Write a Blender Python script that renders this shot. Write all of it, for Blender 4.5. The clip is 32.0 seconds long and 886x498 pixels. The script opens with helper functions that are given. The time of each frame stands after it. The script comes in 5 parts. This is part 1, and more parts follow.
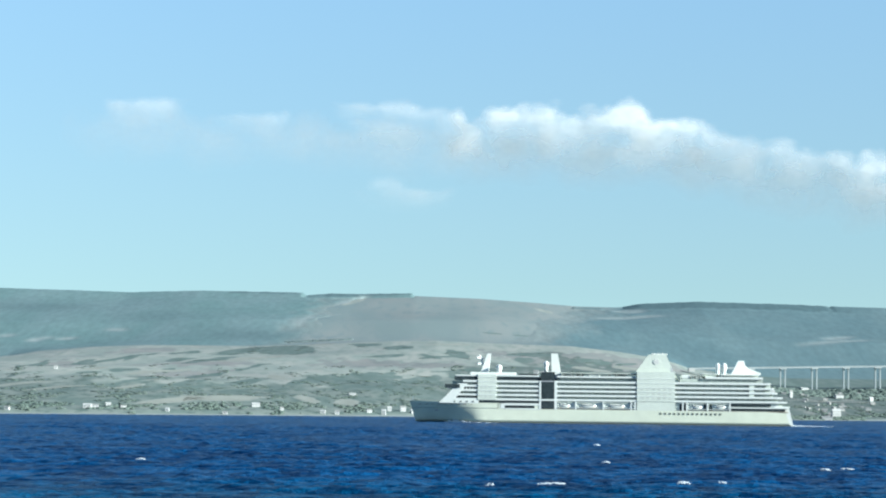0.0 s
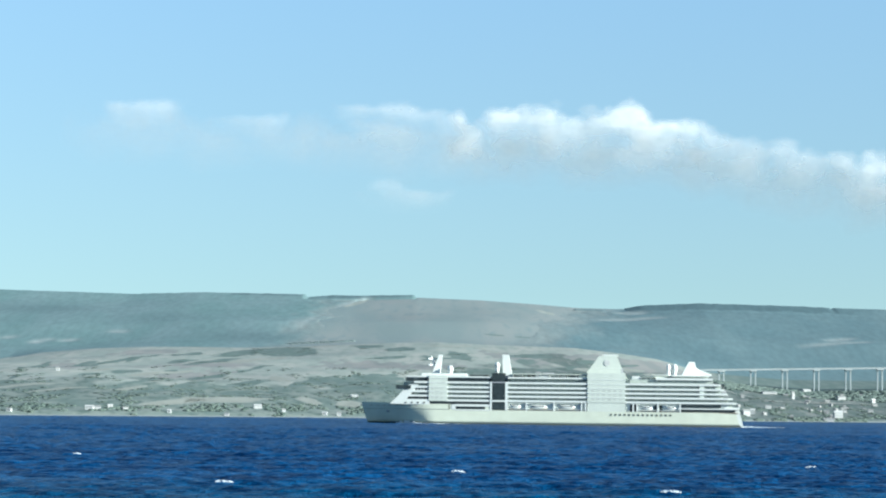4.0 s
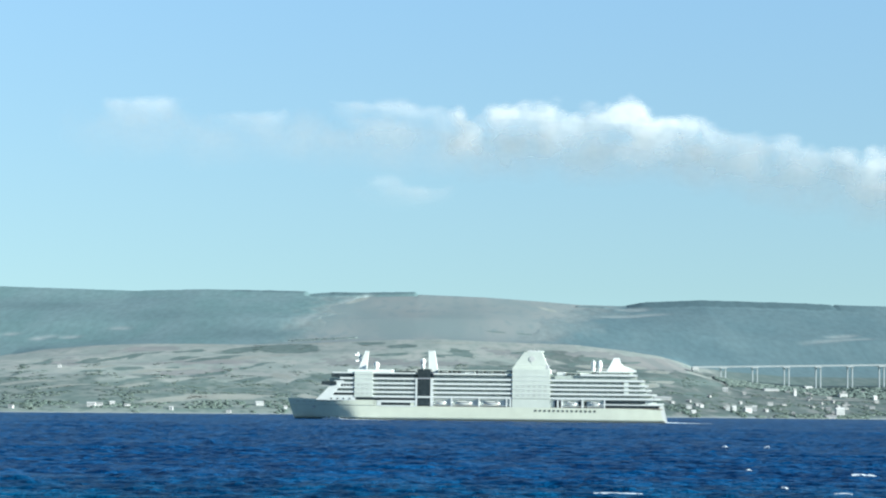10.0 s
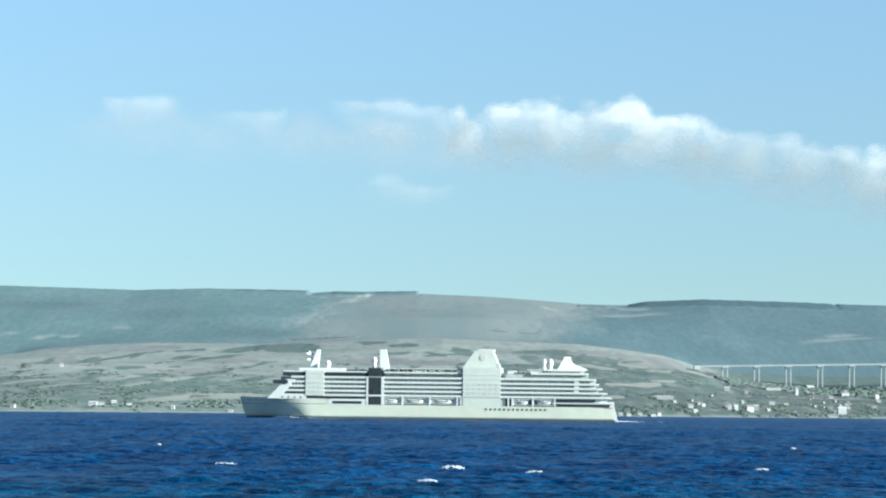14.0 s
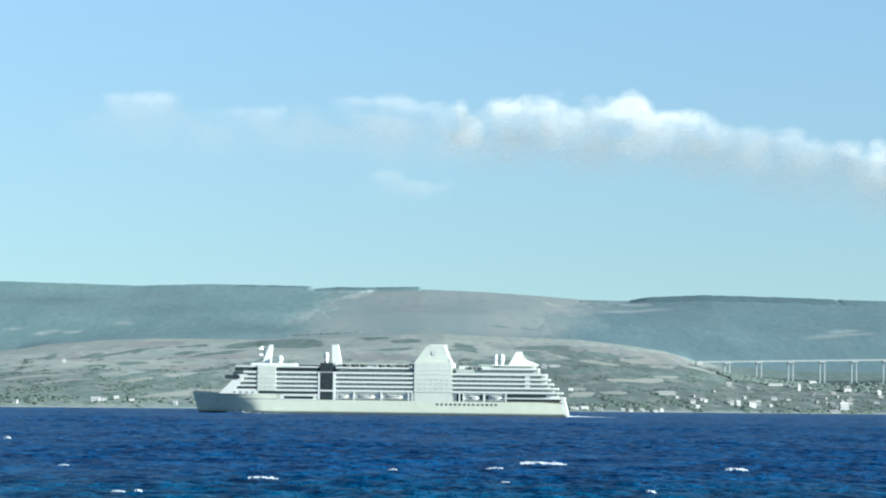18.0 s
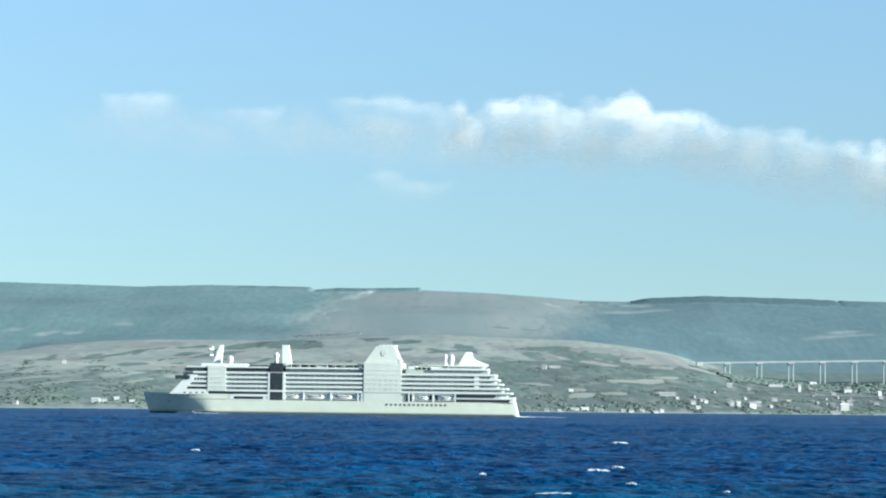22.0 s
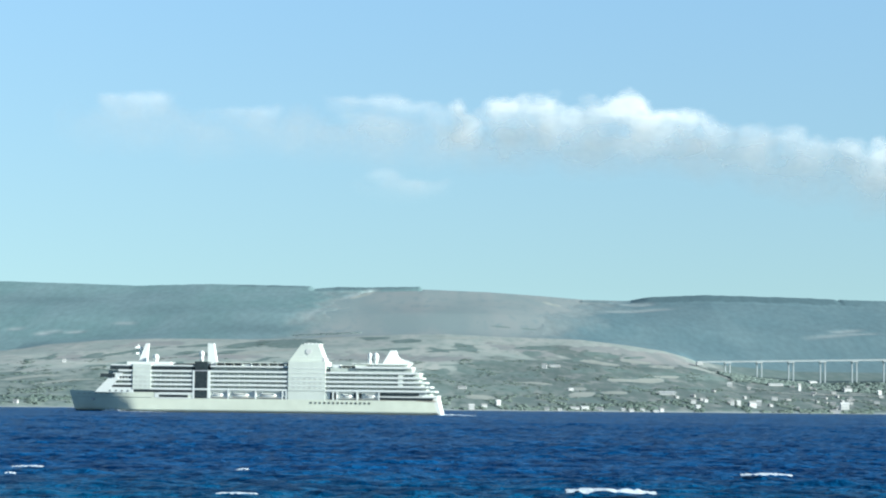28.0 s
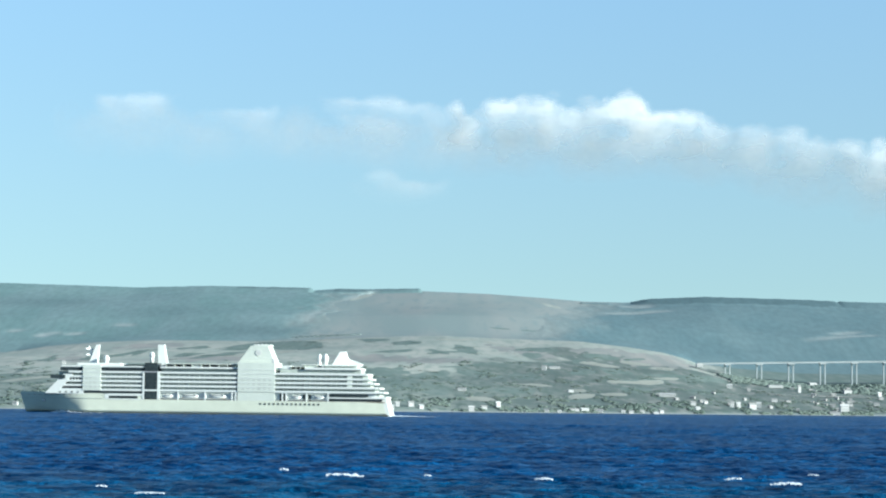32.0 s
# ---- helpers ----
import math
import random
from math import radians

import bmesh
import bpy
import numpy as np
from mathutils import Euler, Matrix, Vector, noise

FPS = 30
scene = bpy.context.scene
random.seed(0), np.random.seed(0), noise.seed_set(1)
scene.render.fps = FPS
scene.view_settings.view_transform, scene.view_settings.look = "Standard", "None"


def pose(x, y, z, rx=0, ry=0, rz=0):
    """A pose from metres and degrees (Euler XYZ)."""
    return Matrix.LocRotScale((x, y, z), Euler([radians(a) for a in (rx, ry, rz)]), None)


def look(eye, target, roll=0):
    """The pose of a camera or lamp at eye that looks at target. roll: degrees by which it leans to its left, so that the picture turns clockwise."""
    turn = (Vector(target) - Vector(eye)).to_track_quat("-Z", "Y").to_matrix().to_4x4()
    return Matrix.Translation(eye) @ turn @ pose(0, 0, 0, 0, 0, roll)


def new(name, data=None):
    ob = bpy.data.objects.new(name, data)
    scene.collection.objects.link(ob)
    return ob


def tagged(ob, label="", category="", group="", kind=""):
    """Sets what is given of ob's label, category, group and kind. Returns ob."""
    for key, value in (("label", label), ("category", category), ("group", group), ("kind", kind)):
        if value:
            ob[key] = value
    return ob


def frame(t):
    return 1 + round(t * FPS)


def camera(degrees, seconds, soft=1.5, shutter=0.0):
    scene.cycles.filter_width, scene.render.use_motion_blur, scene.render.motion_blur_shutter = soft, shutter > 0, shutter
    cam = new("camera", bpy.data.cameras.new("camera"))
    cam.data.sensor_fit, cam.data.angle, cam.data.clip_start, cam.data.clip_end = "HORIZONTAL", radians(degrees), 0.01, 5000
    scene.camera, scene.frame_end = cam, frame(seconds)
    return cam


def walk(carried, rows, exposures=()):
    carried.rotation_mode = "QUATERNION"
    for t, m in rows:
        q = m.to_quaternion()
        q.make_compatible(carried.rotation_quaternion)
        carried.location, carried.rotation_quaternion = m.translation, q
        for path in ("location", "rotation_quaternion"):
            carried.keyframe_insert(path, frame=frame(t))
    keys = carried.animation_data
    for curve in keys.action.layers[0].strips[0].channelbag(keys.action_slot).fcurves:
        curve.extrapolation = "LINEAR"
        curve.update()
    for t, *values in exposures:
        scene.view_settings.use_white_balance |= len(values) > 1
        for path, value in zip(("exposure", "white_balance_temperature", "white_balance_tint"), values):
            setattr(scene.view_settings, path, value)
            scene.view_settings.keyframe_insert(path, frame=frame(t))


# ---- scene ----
# The camera stands on the near bank and is held by hand: turns in degrees (to its left, upwards) at each time.
EYE = (0.0, 0.0, 8.0)


def held(pan, tilt):
    return pose(*EYE) @ pose(0, 0, 0, 0, 0, pan) @ pose(0, 0, 0, 93.88 + tilt) @ pose(0, 0, 0, 0, 0, 0.70)


cam = camera(21.5, 32.0, soft=2.1)
walk(cam, [(t, held(a, b)) for t, a, b in (
    (0, -0.131, 0.057), (0.5, -0.128, 0.081), (1, -0.106, 0.060), (1.5, -0.110, 0.010), (2, -0.106, 0.025), (2.5, -0.064, 0.096),
    (3, -0.085, 0.117), (3.5, -0.089, 0.131), (5.5, -0.046, -0.102), (6, -0.050, -0.106), (6.5, -0.043, -0.042), (7, -0.043, 0.000),
    (7.5, -0.039, 0.032), (8, -0.043, 0.010), (8.5, -0.043, -0.039), (9, -0.043, 0.010), (9.5, -0.043, -0.003), (10, -0.039, 0.021),
    (10.5, -0.036, 0.060), (11, -0.025, 0.078), (11.5, -0.021, 0.010), (12, -0.021, 0.021), (12.5, -0.018, -0.021), (13, 0.000, 0.000),
    (13.5, 0.000, 0.014), (14, 0.003, 0.000), (14.5, 0.007, -0.085), (16.5, 0.039, -0.021), (17, 0.064, -0.053), (17.5, 0.064, -0.067),
    (18, 0.057, -0.106), (18.5, 0.057, -0.096), (19, 0.064, -0.057), (19.5, 0.064, -0.064), (20, 0.064, -0.056), (20.5, 0.064, -0.053),
    (21, 0.067, -0.085), (21.5, 0.064, -0.106), (22, 0.064, -0.085), (22.5, 0.074, -0.064), (23, 0.074, -0.064), (23.5, 0.067, -0.110),
    (24, 0.067, -0.127), (24.5, 0.067, -0.148), (25, 0.067, -0.148), (25.5, 0.081, -0.106), (27.5, 0.067, -0.064), (28, 0.067, -0.106),
    (28.5, 0.064, -0.106), (29, 0.067, -0.085), (29.5, 0.064, -0.064), (30, 0.064, -0.089), (30.5, 0.060, -0.106), (31, 0.064, -0.148),
    (31.5, 0.064, -0.106), (32, 0.064, -0.064))], exposures=[(0.0, 1.45, 6000, 3), (32.0, 1.45, 6000, 3)])

# ---- light ----
# Afternoon sun from the right and a little behind the camera.
SUN_TO = Vector((0.90, -0.35, 0.32)).normalized()
world = bpy.data.worlds.new("sky")
scene.world = world
world.use_nodes = True
wt = world.node_tree
sky = wt.nodes.new("ShaderNodeTexSky")
sky.sky_type, sky.sun_disc = "NISHITA", False
sky.sun_elevation = math.asin(SUN_TO.z)
sky.sun_rotation = math.atan2(SUN_TO.x, SUN_TO.y)
sky.altitude, sky.air_density, sky.dust_density, sky.ozone_density = 0, 1.0, 0.2, 2.0
tint = wt.nodes.new("ShaderNodeMix")
tint.data_type, tint.blend_type = "RGBA", "MULTIPLY"
tint.inputs["Factor"].default_value = 1.0
# hazier and paler near the horizon, clear blue above
haze = wt.nodes.new("ShaderNodeMix")
haze.data_type = "RGBA"
haze.inputs["A"].default_value, haze.inputs["B"].default_value = (0.98, 0.90, 0.70, 1), (1.21, 1.19, 1.08, 1)
zenith, high = wt.nodes.new("ShaderNodeMix"), wt.nodes.new("ShaderNodeMapRange")
zenith.data_type = "RGBA"
zenith.inputs["B"].default_value = (0.62, 0.68, 0.82, 1)
high.inputs["From Min"].default_value, high.inputs["From Max"].default_value = 0.22, 0.75
rise, climb = wt.nodes.new("ShaderNodeSeparateXYZ"), wt.nodes.new("ShaderNodeMapRange")
climb.inputs["From Min"].default_value, climb.inputs["From Max"].default_value = 0.05, 0.21
lift = wt.nodes.new("ShaderNodeMapping")
lift.inputs["Location"].default_value = (0, 0, 0.13)
where = wt.nodes.new("ShaderNodeTexCoord")
wt.links.new(where.outputs["Generated"], lift.inputs["Vector"])
wt.links.new(lift.outputs["Vector"], sky.inputs["Vector"])
wt.links.new(where.outputs["Generated"], rise.inputs["Vector"])
wt.links.new(rise.outputs["Z"], climb.inputs["Value"])
wt.links.new(climb.outputs["Result"], haze.inputs["Factor"])
wt.links.new(rise.outputs["Z"], high.inputs["Value"])
wt.links.new(high.outputs["Result"], zenith.inputs["Factor"])
wt.links.new(haze.outputs["Result"], zenith.inputs["A"])
wt.links.new(zenith.outputs["Result"], tint.inputs["B"])
wt.links.new(sky.outputs["Color"], tint.inputs["A"])
wt.links.new(tint.outputs["Result"], wt.nodes["Background"].inputs["Color"])
wt.nodes["Background"].inputs["Strength"].default_value = 0.0855
sun = new("sun", bpy.data.lights.new("sun", "SUN"))
sun.data.energy, sun.data.angle, sun.data.color = 5.2, radians(0.53), (1.0, 0.97, 0.90)
sun.matrix_world = look((0, 0, 500), Vector((0, 0, 500)) - SUN_TO)


# ---- materials ----
def material(name, color, rough=0.6, metal=0.0, spec=0.5, vary=0.12, scale=1.0, big=0.1, bump=0.0, other=None, random_tone=0.0, edge=None, dark_belt=None, glade=None, squash=1.0):
    """A painted or grown surface: fine grain and broad stains over one or two base colours."""
    m = bpy.data.materials.new(name)
    m.use_nodes = True
    nt = m.node_tree
    p = nt.nodes["Principled BSDF"]
    p.inputs["Roughness"].default_value, p.inputs["Metallic"].default_value = rough, metal
    p.inputs["Specular IOR Level"].default_value = spec
    co = nt.nodes.new("ShaderNodeTexCoord")
    fine, broad = nt.nodes.new("ShaderNodeTexNoise"), nt.nodes.new("ShaderNodeTexNoise")
    fine.inputs["Scale"].default_value, broad.inputs["Scale"].default_value = scale, scale * big
    fine.inputs["Detail"].default_value = broad.inputs["Detail"].default_value = 5
    lay = nt.nodes.new("ShaderNodeMapping")
    lay.inputs["Scale"].default_value = (1.0, squash, 1.0 if squash == 1.0 else 0.0)
    nt.links.new(co.outputs["Object"], lay.inputs["Vector"])
    for n in (fine, broad):
        nt.links.new(lay.outputs["Vector"], n.inputs["Vector"])
    mix = nt.nodes.new("ShaderNodeMix")
    mix.data_type = "RGBA"
    b = other or tuple(c * (1 - vary) for c in color)
    mix.inputs["A"].default_value, mix.inputs["B"].default_value = (*color, 1), (*b, 1)
    ramp = nt.nodes.new("ShaderNodeMapRange")
    ramp.inputs["From Min"].default_value, ramp.inputs["From Max"].default_value = 0.38, 0.62
    nt.links.new(broad.outputs["Fac"], ramp.inputs["Value"])
    nt.links.new(ramp.outputs["Result"], mix.inputs["Factor"])
    tone = nt.nodes.new("ShaderNodeMapRange")
    tone.inputs["From Min"].default_value, tone.inputs["From Max"].default_value = 0.3, 0.7
    tone.inputs["To Min"].default_value, tone.inputs["To Max"].default_value = 1 - vary, 1 + vary
    nt.links.new(fine.outputs["Fac"], tone.inputs["Value"])
    hsv = nt.nodes.new("ShaderNodeHueSaturation")
    base = mix.outputs["Result"]
    # tones that differ over the stand: young trees at its edge, darker belts, open glades
    for name_of, tone_of in (("edge", edge), ("dark_belt", dark_belt), ("glade", glade)):
        if tone_of:
            share, over = nt.nodes.new("ShaderNodeAttribute"), nt.nodes.new("ShaderNodeMix")
            share.attribute_name, over.data_type = name_of, "RGBA"
            over.inputs["B"].default_value = (*tone_of, 1)
            nt.links.new(share.outputs["Fac"], over.inputs["Factor"])
            nt.links.new(base, over.inputs["A"])
            base = over.outputs["Result"]
    nt.links.new(base, hsv.inputs["Color"])
    last = tone.outputs["Result"]
    if random_tone:
        geo = nt.nodes.new("ShaderNodeNewGeometry")
        spread = nt.nodes.new("ShaderNodeMapRange")
        spread.inputs["To Min"].default_value, spread.inputs["To Max"].default_value = 1 - random_tone, 1 + random_tone
        nt.links.new(geo.outputs["Random Per Island"], spread.inputs["Value"])
        mul = nt.nodes.new("ShaderNodeMath")
        mul.operation = "MULTIPLY"
        nt.links.new(last, mul.inputs[0])
        nt.links.new(spread.outputs["Result"], mul.inputs[1])
        last = mul.outputs["Value"]
    nt.links.new(last, hsv.inputs["Value"])
    nt.links.new(hsv.outputs["Color"], p.inputs["Base Color"])
    if bump:
        bm_node = nt.nodes.new("ShaderNodeBump")
        bm_node.inputs["Strength"].default_value, bm_node.inputs["Distance"].default_value = bump, 1.0 / scale
        nt.links.new(fine.outputs["Fac"], bm_node.inputs["Height"])
        nt.links.new(bm_node.outputs["Normal"], p.inputs["Normal"])
    return m


HULL = material("hull_paint", (0.525, 0.555, 0.452), 0.5, spec=0.2, scale=0.15, vary=0.05)
WHITE = material("white_ship_paint", (0.585, 0.61, 0.57), 0.4, scale=0.3, vary=0.03)
CREAM = material("pale_panel_paint", (0.505, 0.542, 0.475), 0.45, scale=0.3, vary=0.04)
# Tinted glazing; also fills hull openings in place of their inner shade.
GLASS_AND_SLOT = material("dark_glazing_and_slot_shade", (0.030, 0.040, 0.043), 0.2, spec=0.3, scale=0.4, vary=0.3)
# One grey holds both the shade of recessed fronts and their dark doors.
CABIN = material("shade_grey_cabin_front", (0.36, 0.40, 0.355), 0.4, spec=0.3, scale=0.5, vary=0.2)
BOOT = material("antifouling_paint", (0.07, 0.08, 0.06), 0.5, scale=0.3)
GREY_GLASS = material("weathered_port_glass", (0.10, 0.115, 0.10), 0.3, spec=0.3, scale=0.5, vary=0.2)
HOUSE_GLASS = material("sky_reflecting_panes", (0.24, 0.26, 0.26), 0.3, spec=0.4, scale=0.5, vary=0.2)
TEAK = material("deck_planking", (0.30, 0.24, 0.17), 0.7, scale=0.6)
GREY = material("grey_metal", (0.35, 0.36, 0.37), 0.5, scale=0.5)
EMBLEM = material("pale_grey_emblem", (0.52, 0.53, 0.50), 0.5, scale=0.5)
PALE_GLASS = material("pale_reflecting_glass", (0.46, 0.485, 0.43), 0.35, scale=0.5)
ORANGE = material("lifeboat_hull_paint", (0.55, 0.42, 0.30), 0.5, scale=0.5)
FOAM = material("sea_foam", (0.44, 0.49, 0.52), 0.9, scale=2.0, vary=0.12)
# Far foliage colours are paled and blued for distance haze.
PINE = material("hazed_forest_foliage", (0.104, 0.167, 0.167), 0.9, spec=0.1, scale=0.09, vary=0.10, big=0.12, other=(0.122, 0.180, 0.184), edge=(0.166, 0.192, 0.186), dark_belt=(0.080, 0.124, 0.130), glade=(0.205, 0.242, 0.238), squash=0.3)
# Darker copy of the forest colour: the right side's dimmer light put in.
PINE_EAST = material("dimmed_forest_foliage", (0.084, 0.136, 0.148), 0.9, spec=0.1, scale=0.09, vary=0.10, big=0.12, other=(0.098, 0.150, 0.160), edge=(0.160, 0.188, 0.183), dark_belt=(0.066, 0.108, 0.118), glade=(0.165, 0.205, 0.206), squash=0.3)
PINE_DARK = material("dark_conifer_foliage", (0.112, 0.146, 0.142), 0.9, spec=0.1, scale=0.2, vary=0.12, random_tone=0.08)
HEATH = material("valley_foliage", (0.094, 0.124, 0.110), 0.9, spec=0.1, scale=0.05, vary=0.1, random_tone=0.1)
SHRUB = material("olive_scrub", (0.073, 0.101, 0.087), 0.9, spec=0.1, scale=0.05, vary=0.12, big=0.1, other=(0.088, 0.114, 0.098), random_tone=0.15)
STRAW = material("dry_stubble", (0.224, 0.238, 0.209), 0.9, spec=0.1, scale=0.05, vary=0.1, other=(0.206, 0.220, 0.190), squash=0.28)
WALL = material("whitewashed_render", (0.38, 0.39, 0.375), 0.8, scale=0.6, vary=0.06)
SLATE = material("pale_roof", (0.23, 0.235, 0.225), 0.8, scale=0.8, vary=0.15)
CONCRETE = material("weathered_concrete", (0.35, 0.39, 0.39), 0.8, scale=0.3, vary=0.08)
STONE = material("grey_stone_wall", (0.225, 0.23, 0.22), 0.85, scale=0.6, vary=0.12)
SAND = material("pale_beach_shingle", (0.336, 0.336, 0.304), 0.9, scale=0.2, vary=0.15)


def ground_material():
    """Dry pasture, moor, scrub and forest floor, blended by the soil fields of the land sheet; distance haze is mixed
    into the colours.
    """
    m = bpy.data.materials.new("hazed_dry_hillside")
    m.use_nodes = True
    nt = m.node_tree
    p = nt.nodes["Principled BSDF"]
    p.inputs["Roughness"].default_value, p.inputs["Specular IOR Level"].default_value = 0.95, 0.1
    co = nt.nodes.new("ShaderNodeTexCoord")
    squash = nt.nodes.new("ShaderNodeMapping")
    squash.inputs["Scale"].default_value = (1.0, 0.28, 0.0)
    nt.links.new(co.outputs["Object"], squash.inputs["Vector"])

    def cloudy(scale, lo, hi):
        n, r = nt.nodes.new("ShaderNodeTexNoise"), nt.nodes.new("ShaderNodeMapRange")
        n.inputs["Scale"].default_value, n.inputs["Detail"].default_value = scale, 6
        r.inputs["From Min"].default_value, r.inputs["From Max"].default_value = lo, hi
        nt.links.new(squash.outputs["Vector"], n.inputs["Vector"])
        nt.links.new(n.outputs["Fac"], r.inputs["Value"])
        return r.outputs["Result"]

    def blend(fac, a, b):
        x = nt.nodes.new("ShaderNodeMix")
        x.data_type = "RGBA"
        nt.links.new(fac, x.inputs["Factor"])
        for key, v in (("A", a), ("B", b)):
            if isinstance(v, tuple):
                x.inputs[key].default_value = (*v, 1)
            else:
                nt.links.new(v, x.inputs[key])
        return x.outputs["Result"]

    def field(name):
        a = nt.nodes.new("ShaderNodeAttribute")
        a.attribute_name = name
        return a.outputs["Fac"]

    def ragged(name, scale, amount=0.7):
        """A field whose edge is broken up by clumps of growth."""
        n, add, r = nt.nodes.new("ShaderNodeTexNoise"), nt.nodes.new("ShaderNodeMath"), nt.nodes.new("ShaderNodeMapRange")
        n.inputs["Scale"].default_value, n.inputs["Detail"].default_value = scale, 5
        nt.links.new(squash.outputs["Vector"], n.inputs["Vector"])
        add.operation = "MULTIPLY_ADD"
        add.inputs[1].default_value = amount
        nt.links.new(n.outputs["Fac"], add.inputs[0])
        nt.links.new(field(name), add.inputs[2])
        r.inputs["From Min"].default_value, r.inputs["From Max"].default_value = 0.35 + amount * 0.5, 0.65 + amount * 0.5
        nt.links.new(add.outputs["Value"], r.inputs["Value"])
        return r.outputs["Result"]

    pasture = blend(cloudy(0.02, 0.38, 0.62), (0.242, 0.256, 0.231), (0.198, 0.230, 0.207))
    pasture = blend(cloudy(0.07, 0.48, 0.66), pasture, (0.172, 0.204, 0.183))
    # moor and forest floor hold the blue-grey of distance haze
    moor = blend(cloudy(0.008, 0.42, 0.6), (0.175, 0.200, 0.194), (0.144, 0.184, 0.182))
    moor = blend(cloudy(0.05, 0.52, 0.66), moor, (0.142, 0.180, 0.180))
    scrub = blend(cloudy(0.03, 0.40, 0.60), (0.106, 0.142, 0.127), (0.156, 0.182, 0.163))
    # scrub colour is darkened towards the east
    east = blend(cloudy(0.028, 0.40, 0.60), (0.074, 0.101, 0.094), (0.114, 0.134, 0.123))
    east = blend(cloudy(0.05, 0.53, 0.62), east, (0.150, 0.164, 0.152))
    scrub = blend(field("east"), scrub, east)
    scrub = blend(cloudy(0.09, 0.48, 0.64), scrub, (0.076, 0.106, 0.094))
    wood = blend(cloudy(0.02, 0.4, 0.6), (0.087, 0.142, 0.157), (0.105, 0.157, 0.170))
    olive = blend(cloudy(0.06, 0.45, 0.62), (0.091, 0.127, 0.115), (0.116, 0.148, 0.136))
    brown = blend(cloudy(0.03, 0.43, 0.57), (0.196, 0.200, 0.188), (0.162, 0.178, 0.169))
    straw = blend(cloudy(0.05, 0.42, 0.60), (0.228, 0.250, 0.226), (0.196, 0.220, 0.199))
    c = blend(ragged("scrub", 0.04, 0.5), pasture, scrub)
    c = blend(ragged("brown", 0.03, 0.6), c, brown)
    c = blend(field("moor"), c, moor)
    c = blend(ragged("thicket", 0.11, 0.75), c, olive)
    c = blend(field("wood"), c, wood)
    c = blend(ragged("pale", 0.10, 0.6), c, straw)
    c = blend(field("beach"), c, (0.169, 0.194, 0.192))
    nt.links.new(c, p.inputs["Base Color"])
    return m


def water_material(name, deep, light):
    """Wind-ruffled water: dark troughs and paler backs of waves at four sizes, drawn out along the crests, under a
    glossy skin; their shade and sky reflection are put into the colour.
    """
    m = bpy.data.materials.new(name)
    m.use_nodes = True
    nt = m.node_tree
    p = nt.nodes["Principled BSDF"]
    p.inputs["Roughness"].default_value, p.inputs["IOR"].default_value = 0.28, 1.33
    p.inputs["Specular IOR Level"].default_value = 0.012
    co = nt.nodes.new("ShaderNodeTexCoord")

    def streaks(sx, sy, detail, rough=0.55):
        lay, n = nt.nodes.new("ShaderNodeMapping"), nt.nodes.new("ShaderNodeTexNoise")
        lay.inputs["Scale"].default_value = (sx, sy, 1.0)
        n.inputs["Scale"].default_value, n.inputs["Detail"].default_value, n.inputs["Roughness"].default_value = 1.0, detail, rough
        nt.links.new(co.outputs["Object"], lay.inputs["Vector"])
        nt.links.new(lay.outputs["Vector"], n.inputs["Vector"])
        return n.outputs["Fac"]

    def weigh(a, b, share):
        x = nt.nodes.new("ShaderNodeMix")
        x.inputs["Factor"].default_value = share
        nt.links.new(a, x.inputs["A"])
        nt.links.new(b, x.inputs["B"])
        return x.outputs["Result"]

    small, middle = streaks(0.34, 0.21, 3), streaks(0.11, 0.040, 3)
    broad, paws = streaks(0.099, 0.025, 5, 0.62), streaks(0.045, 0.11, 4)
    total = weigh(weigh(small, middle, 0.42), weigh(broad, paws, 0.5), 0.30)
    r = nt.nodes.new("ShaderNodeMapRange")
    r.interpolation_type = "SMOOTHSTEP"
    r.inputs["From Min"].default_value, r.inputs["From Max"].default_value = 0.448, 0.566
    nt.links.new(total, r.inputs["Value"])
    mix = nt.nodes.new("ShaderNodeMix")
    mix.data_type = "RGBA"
    # deep stands for shaded wave faces, light for sky mirrored on their backs
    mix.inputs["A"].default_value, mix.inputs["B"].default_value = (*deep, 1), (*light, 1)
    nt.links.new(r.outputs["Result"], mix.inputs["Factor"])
    near = nt.nodes.new("ShaderNodeMix")
    near.data_type, near.blend_type = "RGBA", "MULTIPLY"
    near.inputs["B"].default_value = (0.9, 1.28, 0.95, 1)
    sh = nt.nodes.new("ShaderNodeAttribute")
    sh.attribute_name = "shallow"
    nt.links.new(sh.outputs["Fac"], near.inputs["Factor"])
    nt.links.new(mix.outputs["Result"], near.inputs["A"])
    nt.links.new(near.outputs["Result"], p.inputs["Base Color"])
    ripple, chop = streaks(1.1, 1.1, 6), streaks(0.16, 0.16, 4)
    last = None
    for height, strength, distance in ((chop, 0.35, 1.6), (ripple, 0.9, 0.45)):
        b = nt.nodes.new("ShaderNodeBump")
        b.inputs["Strength"].default_value, b.inputs["Distance"].default_value = strength, distance
        nt.links.new(height, b.inputs["Height"])
        if last:
            nt.links.new(last, b.inputs["Normal"])
        last = b.outputs["Normal"]
    nt.links.new(last, p.inputs["Normal"])
    return m


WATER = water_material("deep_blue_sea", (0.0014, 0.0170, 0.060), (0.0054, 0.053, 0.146))


